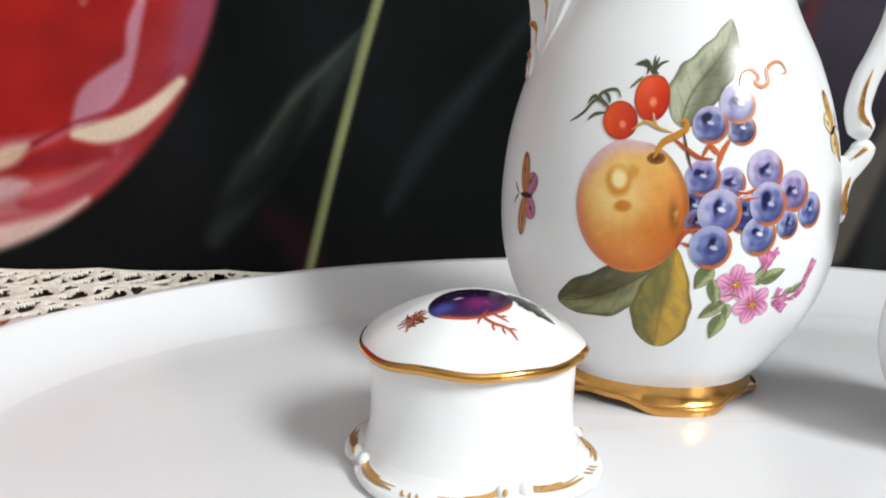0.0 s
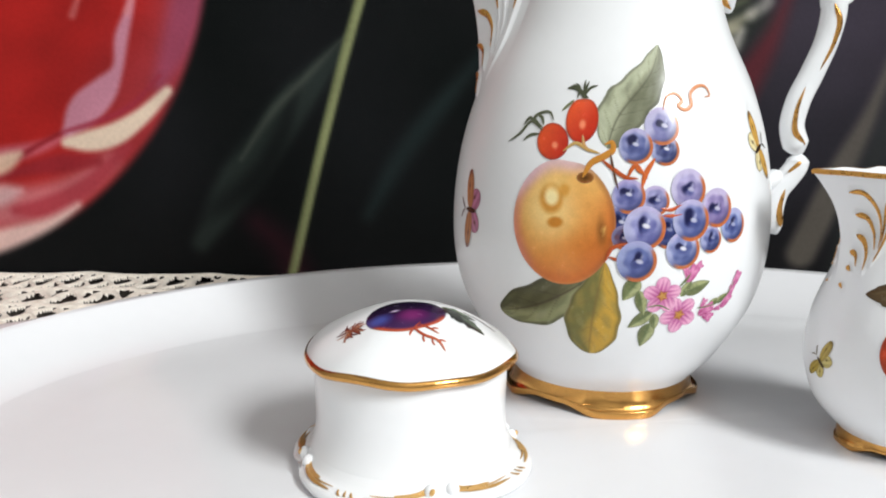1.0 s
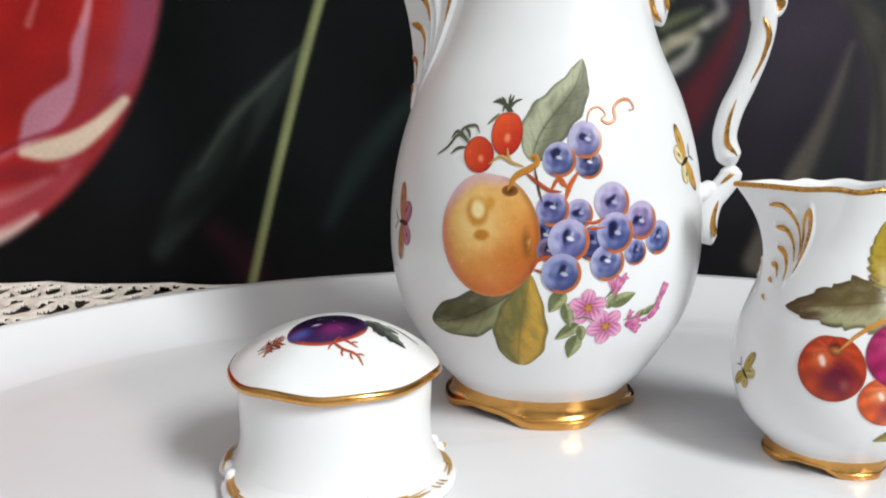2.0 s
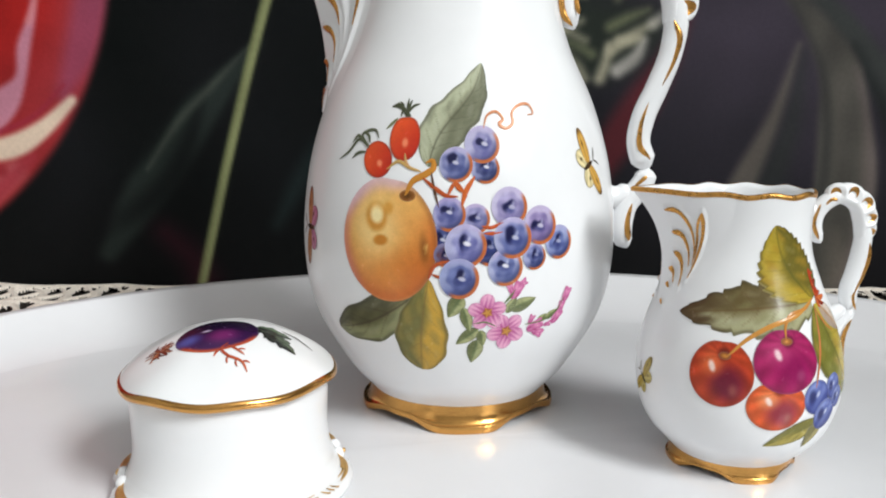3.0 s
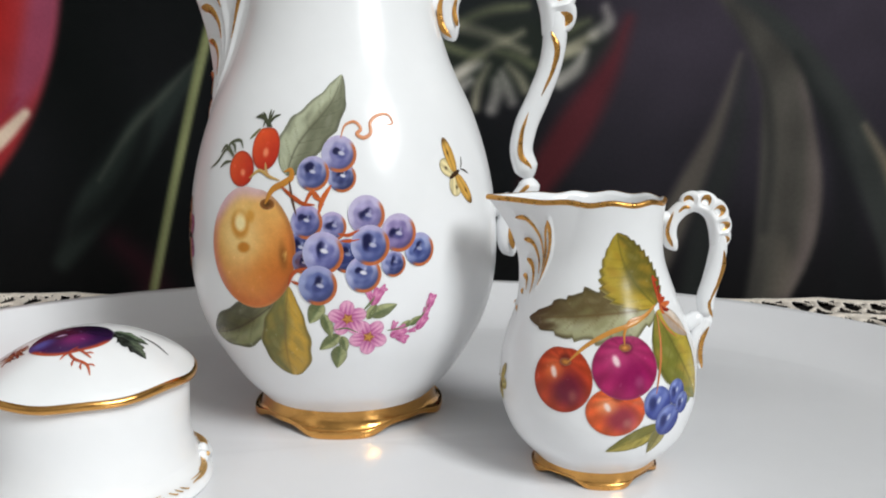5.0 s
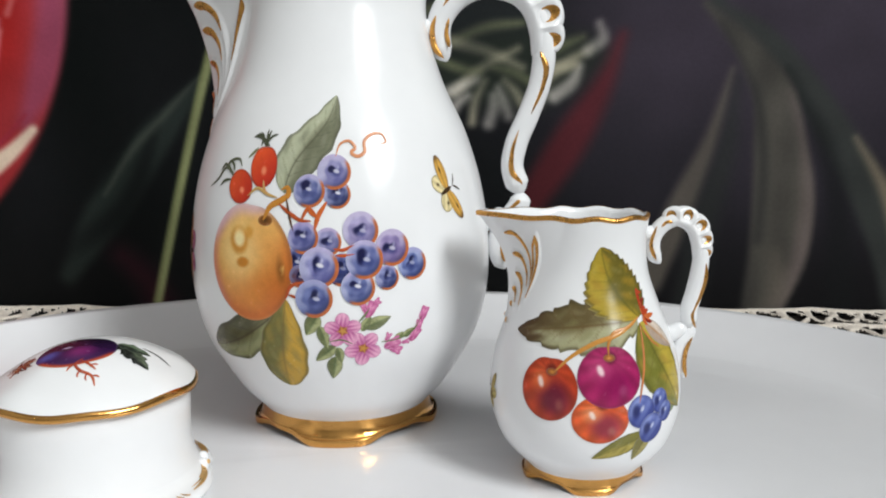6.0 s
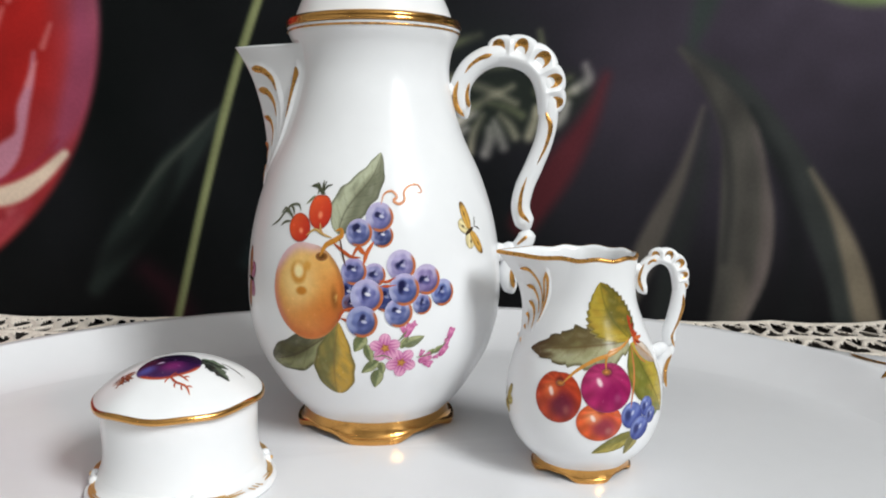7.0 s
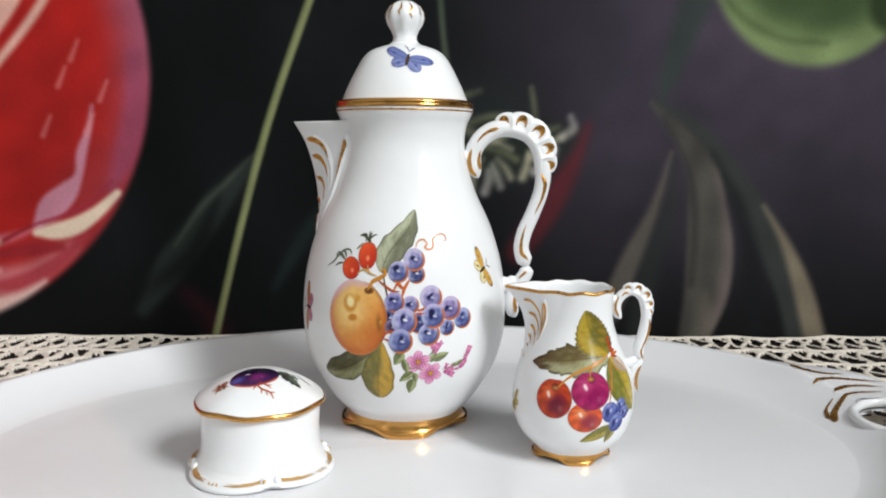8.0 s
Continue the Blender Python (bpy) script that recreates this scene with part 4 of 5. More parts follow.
def apricot(a, b, rho):
    C = mixc((236, 184, 104), (210, 124, 56), np.clip(0.42 - 0.6 * b + 0.25 * a + 0.10 * np.sin(5 * a + 3 * b) * np.sin(6 * b - 2 * a), 0, 1))
    C = mixc(C, (198, 108, 50), 0.55 * sstep(0.50, 1.0, rho) * sstep(0.3, -0.5, b - 0.35 * a))
    C = mixc(C, (246, 216, 148), 0.80 * dab(a, b, -0.20, 0.22, 0.78, 0.9))
    C = mixc(C, (186, 100, 40), 0.55 * dab(0.8 * a, b, 0.50, -0.45, 0.62, 0.95))
    C = mixc(C, (196, 104, 44), 0.7 * sstep(0.74, 1.0, rho) * sstep(0.5, -0.3, b))
    C = mixc(C, (206, 128, 120), 0.7 * sstep(0.72, 1.0, rho) * sstep(-0.3, -0.8, a - 0.2 * b))
    C = mixc(C, (222, 186, 200), 0.85 * sstep(0.70, 0.98, rho) * sstep(0.45, 0.85, b - 0.2 * a))
    C = mixc(C, (196, 122, 36), 0.75 * dab(a, b, -0.18, 0.38, 0.30, 0.45) * (1 - dab(a, b, -0.16, 0.44, 0.2, 0.5)))
    C = mixc(C, (250, 232, 176), 0.9 * dab(a, b, -0.17, 0.40, 0.17, 0.6))
    C = mixc(C, (190, 112, 30), 0.8 * dab(a, 1.8 * b, -0.12, 0.02, 0.20, 0.5))
    C = mixc(C, (206, 140, 50), 0.7 * dab(a, b, 0.10, 0.52, 0.15, 0.6))
    C = mixc(C, (128, 82, 38), 0.80 * dab(a * 1.5, 0.55 * b, 1.10, -0.10, 0.20, 0.9))
    C = mixc(C, (236, 190, 110), 0.8 * dab(a * 1.5, b, 1.16, -0.16, 0.07, 0.7))
    C = mixc(C, (120, 70, 40), 0.5 * sstep(0.86, 1.0, rho) * sstep(0.2, 0.8, a))
    return C


# leaves behind first, then fruit over them
leaf(POT_S, "painted_leaf", (-10.8, 87.0), (8.2, 115.2), 6.3, pot, (112, 114, 92), (180, 184, 156), bend=0.10, sway=0.20, wave=0.05, teeth=0.03, power=0.72, lift=0.10, veins=7, rib=(78, 78, 62))
leaf(POT_S, "painted_leaf", (-9.5, 55.0), (-50.0, 37.0), 6.6, pot, (80, 78, 52), (142, 144, 102), bend=0.46, wave=0.05, lift=0.10, veins=5, blunt=1.2, power=0.58, rib=(56, 46, 34))
leaf(POT_S, "painted_leaf", (-10.0, 56.0), (-15.0, 26.8), 8.0, pot, (112, 108, 56), (196, 156, 60), bend=-0.05, wave=0.035, lift=0.13, veins=6, blunt=1.6, power=0.50, rib=(120, 98, 48), warm=(146, 128, 66))
blob(POT_S, "painted_apricot", (-24.0, 66.4), 14.7, 18.0, 6, apricot, pot, 0.17, ripple=lambda p: 1 + 0.02 * np.cos(2 * p) - 0.035 * np.exp(-((p - 1.35) / 0.25) ** 2), nr=26, na=72)
HIP = lambda a, b, rho: mixc(mixc((226, 82, 38), (190, 44, 26), np.clip(0.4 - 0.5 * b + 0.4 * a, 0, 1)), (246, 150, 110), 0.85 * dab(a, b, 0.05, -0.25, 0.28, 0.7)) * (1 - 0.25 * sstep(0.85, 1, rho))[..., None]
blob(POT_S, "painted_rose_hip", (-19.6, 95.0), 4.5, 6.4, 0, HIP, pot, 0.17, ripple=lambda p: 1 - 0.22 * np.exp(-((p - 1.57) / 0.55) ** 2) * 0.6 + 0.05 * np.cos(p + 1.57), nr=14, na=40)
blob(POT_S, "painted_rose_hip", (-29.0, 88.6), 4.6, 5.2, 28, HIP, pot, 0.17, nr=14, na=40)
rs = random.Random(3)
for i in range(9):
    a = rs.uniform(-60, 60)
    stroke(POT_S, "calyx", [(-20.0 + rs.uniform(-2, 2), 100.4), (-20 + 4 * math.sin(radians(a)), 103 + 0.5 * rs.random()), (-20 + 6.5 * math.sin(radians(a * 1.2)), 105.5 - abs(a) / 25)], 0.8, (74, 78, 58), pot, lift=0.2, n=14)
stroke(POT_S, "calyx", [(-27, 97), (-25, 98.5), (-23, 100)], 0.9, (120, 124, 90), pot, n=14)
for pts in ([(-33, 91.5), (-38, 94), (-42, 90.5), (-46.5, 88.2)], [(-33, 92), (-37, 95.2), (-31, 96.4), (-29.5, 94.4)], [(-34, 90.6), (-38, 90), (-40, 88.6)], [(-36, 93.5), (-39, 95), (-41, 93)], [(-33, 93), (-34, 95), (-36, 96)]):
    stroke(POT_S, "calyx", pts, 0.9, (92, 96, 74), pot, lift=0.2, n=20)
for pts, w, c in (([(-18, 79), (-15.5, 83), (-11, 85.2), (-9, 86.6), (-9.4, 88.6), (-11.6, 88)], 1.9, (196, 132, 52)), ([(-25, 86), (-21, 88.2), (-17, 86.6), (-13, 85.6)], 1.0, (196, 160, 96)), ([(-19, 90.5), (-18, 87.5), (-16, 86)], 0.9, (196, 150, 96)),
                  ([(-12.5, 84), (-8, 81), (-4.5, 79.2), (-1, 79)], 1.2, (176, 80, 40)), ([(-4.5, 79), (-2, 82.4), (1.8, 79)], 1.2, (190, 92, 44)), ([(-9.8, 86), (-8, 79), (-7, 76)], 0.7, (90, 60, 40)), ([(4.2, 84.5), (1.2, 80), (0.2, 76.5)], 1.4, (200, 100, 48)), ([(0.8, 80), (-1.4, 81.8), (-1.6, 83.4)], 1.0, (200, 100, 48)),
                  ([(-10.2, 56), (-8, 60), (-3.5, 61.4)], 1.1, (176, 82, 44)), ([(-9, 57.5), (-5, 56.2)], 0.9, (170, 80, 44)), ([(6.2, 71), (9, 70.6), (13, 72)], 1.0, (186, 84, 44)), ([(7, 69), (10, 69), (13, 69.4)], 1.0, (186, 84, 44)),
                  ([(7.4, 97.4), (9.2, 101), (12.6, 101.8), (14.6, 99.6), (13.0, 98.6), (15.2, 97.4), (18.0, 98.6), (18.2, 101.6), (21.0, 103.6), (25.6, 103.6), (26.6, 101.4), (24.2, 101.0)], 1.05, (216, 146, 104))):
    stroke(POT_S, "painted_stem", pts, w, c, pot, lift=0.24, n=48)
blob(POT_S, "painted_stem", (-17.2, 79.0), 2.4, 1.6, 0, lambda a, b, rho: mixc((84, 54, 22), (150, 92, 40), rho), pot, 0.22, nr=5, na=18)
BLUE, PALE, DEEP = (84, 96, 160), (150, 156, 206), (38, 48, 104)
GRAPES = [(-5.9, 66.8, 4.9, DEEP, BLUE), (8.9, 64.8, 5.2, DEEP, (70, 82, 146)), (-4.8, 63.0, 3.6, (120, 60, 50), (60, 60, 110)), (7.7, 86.6, 4.4, (52, 62, 116), PALE), (4.4, 73.0, 4.4, (130, 130, 186), (176, 172, 214)), (-3.7, 74.2, 5.0, (92, 98, 164), (158, 154, 206)), (6.8, 93.0, 5.4, (112, 112, 178), (182, 176, 216)), (-1.8, 87.6, 5.1, BLUE, (160, 162, 206)),
          (23.6, 62.0, 4.0, (50, 62, 122), PALE), (32.7, 65.6, 5.2, (62, 78, 146), (140, 156, 212)), (15.2, 76.2, 5.8, (150, 140, 196), (196, 184, 222)), (25.6, 70.8, 5.8, (126, 108, 170), (190, 172, 214)), (13.9, 59.4, 5.6, (84, 98, 162), (160, 166, 212)), (16.2, 67.6, 6.1, (84, 98, 166), (164, 166, 210)), (1.4, 65.6, 6.4, (110, 112, 182), (176, 176, 222)), (-0.5, 56.4, 6.1, (70, 82, 148), (128, 142, 200))]
for i, (d, z, r, c0, c1) in enumerate(GRAPES):
    blob(POT_S, "painted_grape", (d, z), r * 0.90, r * 0.94, 0, grape_paint(np.asarray(c0) * 0.74 + (16, 16, 20), np.asarray(c1) * 0.80 + (38, 38, 44), i), pot, 0.16 + 0.012 * i, nr=22, na=56)


def flower(surf, name, at, r, k, parent, turn=0, petals=5, c0=(232, 172, 202), c1=(178, 82, 140)):
    p = surf.place(*at)
    core = blob(surf, name, at, r * 0.25, r * 0.25, 0, lambda a, b, rho: mixc((222, 190, 80), (150, 60, 60), rho), parent, 0.26, nr=5, na=16)
    for i in range(petals):
        a = radians(turn + 360 / petals * i)
        q = (p[0] + 0.58 * r * math.cos(a), p[1] + 0.58 * r * math.sin(a))
        centre = (q[0] / k, q[1])
        blob(surf, "petal", centre, r * 0.46, r * 0.40, math.degrees(a), lambda u, v, rho: mixc(mixc(c0, c1, np.clip(0.40 - 0.7 * u + 0.40 * np.sin(11 * v + 3 * u), 0, 1)), (164, 72, 124), 0.7 * sstep(0.80, 1, rho) * np.clip(0.6 + 0.6 * np.sin(7 * v), 0, 1)), core, 0.18 + 0.01 * i, nr=6, na=20)
        stroke(surf, "stamen", [(p[0] / k, p[1]), ((p[0] + 0.34 * r * math.cos(a + 0.4)) / k, p[1] + 0.34 * r * math.sin(a + 0.4))], 0.35, (206, 150, 70), core, lift=0.3, n=6)


for (d0, z0), (d1, z1), h in (((0.5, 51.5), (-4.0, 45.0), 2.4), ((0.8, 48), (3.2, 40.5), 1.7), ((6.0, 41.5), (-1.5, 36.5), 1.9), ((6.6, 41), (8.0, 35.8), 1.4), ((6.0, 38), (4.2, 30.0), 2.3), ((16, 47), (25, 50.0), 2.0), ((15, 46), (18, 51), 1.4), ((27, 42), (30, 44.6), 1.2), ((30, 43), (34, 45.5), 1.1)):
    leaf(POT_S, "painted_leaf", (d0, z0), (d1, z1), h, pot, (96, 104, 64), (170, 174, 124), veins=4, ns=18, nw=7, lift=0.14, rib=(80, 96, 60))
for pts in ([(4, 43), (8, 43.5), (12, 42)], [(22, 42), (28, 42.5), (34, 45), (36.5, 49)], [(14, 49), (16, 51), (17.5, 53)]):
    stroke(POT_S, "painted_stem", pts, 0.7, (104, 120, 76), pot, n=20)
flower(POT_S, "painted_blossom", (8.6, 46.4), 5.4, K, pot, 20)
flower(POT_S, "painted_blossom", (15.6, 40.4), 5.6, K, pot, 50)
for d, z, t, s in ((17.8, 52.6, 60, 2.6), (26.2, 41.2, 25, 2.7), (27.6, 39.2, -25, 2.2), (34.6, 43.2, 55, 2.4), (35.8, 45.8, 80, 1.9), (37.4, 49.6, 70, 2.3), (24.2, 43.2, 70, 1.3), (31.0, 41.2, 10, 1.1), (19.6, 54.6, 30, 1.4), (15.8, 53.2, 110, 1.4)):
    bud = blob(POT_S, "painted_bud", (d, z), s * 1.05, s * 0.62, t, lambda a, b, rho: mixc((234, 168, 202), (172, 70, 126), np.clip(0.5 - 0.5 * a + 0.45 * np.sin(7 * b), 0, 1)), pot, 0.19, nr=6, na=20)
    for o in (-28, 26):
        blob(POT_S, "petal", (d + 0.9 * math.cos(radians(t + o)), z + 0.9 * math.sin(radians(t + o))), s * 0.8, s * 0.36, t + o, lambda a, b, rho: mixc((232, 164, 200), (188, 84, 140), rho), bud, 0.22, nr=5, na=16)
butterfly(POT_S, "painted_butterfly", pot, (50.8, 86.6), 10.2, (222, 172, 84), (240, 224, 172), (66, 44, 28), 24)
butterfly(POT_S, "painted_moth", pot, (-63.5, 66.8), 11.6, (196, 134, 92), (196, 128, 160), (104, 66, 60), 178)
LID_S = Body(lambda t, z: hermite(z, [(166.2, 31), (172, 28.6), (178, 25.7), (183, 23), (187, 20.4), (190.5, 16.2), (192.4, 11)]) + 0 * t, 0.40)
butterfly(LID_S, "painted_butterfly", lid, (5.0, 184.4), 11.8, (112, 124, 182), (128, 140, 194), (58, 66, 128), 74)

# ---- cream jug ----
JX, JY = 0.0788, -0.0470
JUG = [(3, 15.2), (5, 15.8), (7.5, 17.2), (9.5, 19.2), (13.5, 22.9), (22, 26.7), (31, 27.7), (39, 26.8), (48, 24.0), (57, 20.3), (65, 17.6), (73, 16.9), (80.8, 17.5)]
JUG_TIP = [(44, 25.2), (50, 23.4), (57, 22.6), (65, 23.0), (72, 25.4), (77.5, 29.2), (80.8, 32.0)]


def jug_radius(th, z):
    z = np.asarray(z, float)
    R = hermite(z, JUG)
    reach = np.clip(hermite(z, JUG_TIP) - R, 0, None) * (z > 44)
    w = radians(40) + radians(22) * sstep(55, 80.5, z)
    d = np.clip(1 - ang(th, -np.pi / 2) / w, 0, 1)
    return R + reach * (0.55 * d**1.3 + 0.45 * d**2.6) + relief(th, z, JUG_RIBS, 0.42, 0.55)


def jug_rise(th, s):
    d = np.clip(1 - ang(th, -np.pi / 2) / radians(60), 0, 1)
    return s * (0.34 * np.cos(9 * th) * (1 - d) + 0.5 * d**1.5)


jug = thing("cream_jug", JX, JY, 0, "small white porcelain cream jug painted with cherries, gilded rim", "jug")
th = np.r_[np.linspace(0, 1.2 * np.pi, 140, endpoint=False), np.linspace(1.2 * np.pi, 1.8 * np.pi, 150, endpoint=False), np.linspace(1.8 * np.pi, 2 * np.pi, 30, endpoint=False)]
rows = []
for z in np.linspace(6.9, 80.8, 110):
    rows.append(np.stack([jug_radius(th, z) * np.sin(th), -jug_radius(th, z) * np.cos(th), z + jug_rise(th, sstep(66, 80.8, z))], -1))
for dz, inset in ((0.35, 0.35), (0.45, 0.8), (0.2, 1.25)):
    R = jug_radius(th, 80.8) - inset
    rows.append(np.stack([R * np.sin(th), -R * np.cos(th), 80.8 + dz + jug_rise(th, 1.0)], -1))
for z in np.linspace(79.8, 8, 34):
    R = jug_radius(th, z) - 1.7
    rows.append(np.stack([R * np.sin(th), -R * np.cos(th), z + jug_rise(th, sstep(66, 80.8, z))], -1))
rows.append(np.stack([0.05 * np.sin(th), -0.05 * np.cos(th), 7.5 + 0 * th], -1))
link("body", grid_mesh("body", np.array(rows) / 1000, wrap=True, flip=True), PORCELAIN, jug)
R = jug_radius(th, 80.8)
rim = [np.stack([(R + o) * np.sin(th), -(R + o) * np.cos(th), 80.8 + dz + jug_rise(th, 1.0)], -1) for o, dz in ((0.02, -0.75), (0.14, -0.3), (0.12, 0.2), (-0.25, 0.55), (-0.7, 0.62))]
link("gilded_rim", grid_mesh("gilded_rim", np.array(rim) / 1000, wrap=True, flip=True), GOLDLEAF, jug, "thin gold line on the rim")
link("foot", foot_mesh("foot", 17.0, 16.3, 1.7, TZ * 1000, 7.9, radians(3), lift=1.8), GOLD, jug, "scalloped gold foot ring")
path = [(21.4, 66.2, 1.8), (19.5, 69.0, 2.1), (19.4, 74, 2.2), (22.4, 78.0, 2.3), (26.8, 79.2, 2.1), (30.1, 77.1, 2.2), (32.2, 72.6, 2.2), (33.0, 68, 2.4), (32.6, 63.5, 2.5), (31.4, 57.5, 2.5), (30.2, 52.2, 2.5), (30.6, 48.6, 2.2), (31.4, 46.8, 1.7)]
link("handle", tube("handle", mm([(r, 0, z, q) for r, z, q in path]), 90, 14, flat=0.95), PORCELAIN, jug, "white scroll handle with gilded shell crest")
low = [(31.2, 48.5, 1.4), (30.4, 45.4, 1.9), (28.2, 42.4, 2.1), (27.6, 38.5, 1.9), (28.4, 34.6, 1.4), (29.7, 31.8, 0.9)]
link("handle_bracket", tube("handle_bracket", mm([(r, 0, z, q) for r, z, q in low]), 36, 12, flat=0.95), PORCELAIN, jug)
link("handle_root", tube("handle_root", mm([(15.5, 0, 75, 2.4), (18, 0, 75.2, 2.1), (20.5, 0, 76, 1.8)]), 14, 12), PORCELAIN, jug)
link("handle_root", tube("handle_root", mm([(23.0, 0, 44.5, 2.8), (26.5, 0, 46, 2.4), (29.8, 0, 48.6, 2.0)]), 14, 12), PORCELAIN, jug)
shell_crest(jug, [(22.4, 78.2), (25.2, 79.4), (28.0, 78.8), (30.6, 76.8), (32.2, 72.8), (33.0, 67.4)], 4.4, 2.3, 3.0, 0.07)
for g in ([(19.6, 77.4, 0.3), (18.2, 71.5, 0.55), (19.8, 67.5, 0.6)], [(20.8, 77.0, 0.3), (22.8, 78.6, 0.5), (24.2, 78.4, 0.55)], [(34.0, 66.6, 0.7), (34.2, 63, 0.6), (32.8, 57, 0.45), (30.6, 51, 0.6), (31.8, 47.6, 0.7)], [(31.0, 44.8, 0.4), (29.4, 41, 0.6), (29.0, 36.5, 0.6), (29.6, 32.6, 0.6)]):
    for sy in (-1, 1):
        link("gilding", tube("gilding", mm([(r, sy * 2.05, z, q) for r, z, q in g]), 20, 8, flat=0.6), GOLDLEAF, jug)
JUG_S = Body(jug_radius, 0.454)
KJ = 0.454
for sy in (-1, 1):
    def deg(d):
        return -90 + sy * d
    for pts, w in ([[(deg(13), 76), (deg(19), 76.2), (deg(26), 72.5), (deg(29.3), 66), (deg(29.2), 61.5)], 1.5], [[(deg(13), 70), (deg(19), 69.5), (deg(24), 66), (deg(26.4), 61)], 1.7], [[(deg(13), 64.5), (deg(18), 63), (deg(22), 59.5), (deg(22.5), 55.5)], 1.8],
                   [[(deg(36.5), 76), (deg(36), 70), (deg(32.5), 64), (deg(28), 58)], 1.6], [[(deg(36.5), 76), (deg(32), 73), (deg(30.8), 67.5), (deg(30.3), 63)], 1.1], [[(deg(10), 59.8), (deg(14), 59), (deg(16.4), 56)], 1.7], [[(deg(10), 55.5), (deg(14), 54.6)], 1.6], [[(deg(8), 50.6), (deg(12), 49.6)], 1.2]):
        stroke(JUG_S, "gilding", pts, w, (176, 116, 50), jug, lift=0.14, n=24, mat=GOLDLEAF, taper="head")
leaf(JUG_S, "painted_leaf", (34.0, 54.4), (5.0, 73.4), 8.0, jug, (108, 98, 40), (176, 152, 54), bend=0.22, teeth=0.15, lift=0.12, veins=9, rib=(92, 90, 36), warm=(164, 128, 46), power=0.72)
leaf(JUG_S, "painted_leaf", (32.0, 54.0), (-60.0, 49.6), 6.6, jug, (98, 84, 50), (166, 164, 128), end=(78, 56, 34), bend=-0.10, teeth=0.22, wave=0.07, lift=0.11, veins=7, rib=(96, 72, 40), blunt=0.72, power=0.75, warm=(124, 120, 80))
leaf(JUG_S, "painted_leaf", (33.0, 53.0), (62.0, 28.0), 8.4, jug, (116, 116, 50), (186, 164, 66), bend=-0.12, teeth=0.03, lift=0.15, veins=7, rib=(90, 86, 40), warm=(160, 130, 60))
leaf(JUG_S, "painted_leaf", (30.0, 24.0), (-2.5, 17.2), 2.8, jug, (120, 116, 54), (176, 160, 78), teeth=0.05, lift=0.12, veins=6, rib=(96, 90, 40))
leaf(JUG_S, "painted_leaf", (31.0, 24.0), (24.5, 15.8), 2.4, jug, (122, 116, 64), (168, 156, 92), lift=0.13, veins=4, rib=(100, 92, 50), ns=20, nw=9)
leaf(JUG_S, "painted_leaf", (38.0, 53.0), (62.0, 45.0), 2.6, jug, (170, 150, 136), (214, 200, 186), lift=0.16, veins=4, rib=(170, 120, 70), ns=20, nw=9)
leaf(JUG_S, "painted_leaf", (48.0, 28.0), (58.0, 33.0), 1.5, jug, (120, 136, 96), (170, 180, 130), lift=0.13, veins=3, ns=14, nw=7)
for pts, w, c in (([(-26.0, 40.4), (-16, 45.0), (-3, 48.4), (16, 51.0), (33, 54.6)], 1.2, (200, 140, 66)), ([(6.6, 45.4), (7.2, 48.6), (10, 50.6), (22, 52.2), (33, 54.4)], 1.0, (196, 130, 60)), ([(24, 33), (26, 37), (30, 44), (33, 53)], 0.7, (196, 120, 70)), ([(33, 52), (40, 48), (46, 46)], 0.6, (196, 120, 70))):
    stroke(JUG_S, "painted_stem", pts, w, c, jug, lift=0.2, n=36)
blob(JUG_S, "painted_cherry", (1.6, 28.8), 7.7, 6.7, 0, cherry_paint((216, 92, 46), (150, 52, 66), (240, 160, 110)), jug, 0.16, nr=18, na=48)
CH = lambda p: 1 - 0.07 * np.exp(-((p - 1.57) / 0.3) ** 2)
blob(JUG_S, "painted_cherry", (-27.8, 36.2), 8.0, 8.6, 0, cherry_paint((186, 66, 36), (110, 30, 50), (230, 120, 70)), jug, 0.18, ripple=CH, nr=20, na=56)
blob(JUG_S, "painted_cherry", (6.8, 40.2), 8.6, 8.1, 0, cherry_paint((160, 38, 92), (140, 26, 84), (190, 70, 120)), jug, 0.20, ripple=CH, nr=20, na=56)
for d, z in ((-26.5, 40.8), (6.8, 45.0)):
    blob(JUG_S, "painted_stem", (d, z), 1.6, 1.0, 0, lambda a, b, rho: mixc((206, 140, 60), (120, 60, 40), rho), jug, 0.26, nr=4, na=14)


def berry_paint(a, b, rho):
    C = mixc((58, 70, 142), (138, 152, 208), np.clip(0.35 - 0.35 * a + 0.55 * b + 0.25 * np.sin(6 * a - 4 * b), 0, 1))
    C = mixc(C, (34, 40, 92), 0.85 * dab(a, 0.7 * b, -0.42, 0.05, 0.42, 0.7))
    C = mixc(C, (220, 226, 242), 0.8 * dab(1.6 * a - 0.6 * b, b, -0.05, 0.18, 0.28, 0.7))
    return mixc(C, (40, 46, 100), 0.5 * sstep(0.78, 1.0, rho))


for i, (d, z, r) in enumerate(((39.0, 32.4, 3.2), (25.6, 30.4, 4.3), (33.4, 25.2, 4.1), (44.0, 29.0, 2.8))):
    blob(JUG_S, "painted_blueberry", (d, z), r, r * 1.06, 0, berry_paint, jug, 0.17 + 0.01 * i, nr=10, na=28)
rs = random.Random(8)
for i in range(12):
    d, z = 43 + rs.uniform(-6, 7), 56.0 + rs.uniform(-3.6, 5.6)
    stroke(JUG_S, "painted_sepal", [(38, 54.6), ((38 + d) / 2, z), (d, z + rs.uniform(-0.8, 0.8))], 1.3, ((176, 66, 36), (134, 40, 32), (200, 104, 56))[i % 3], jug, lift=0.22, n=10)
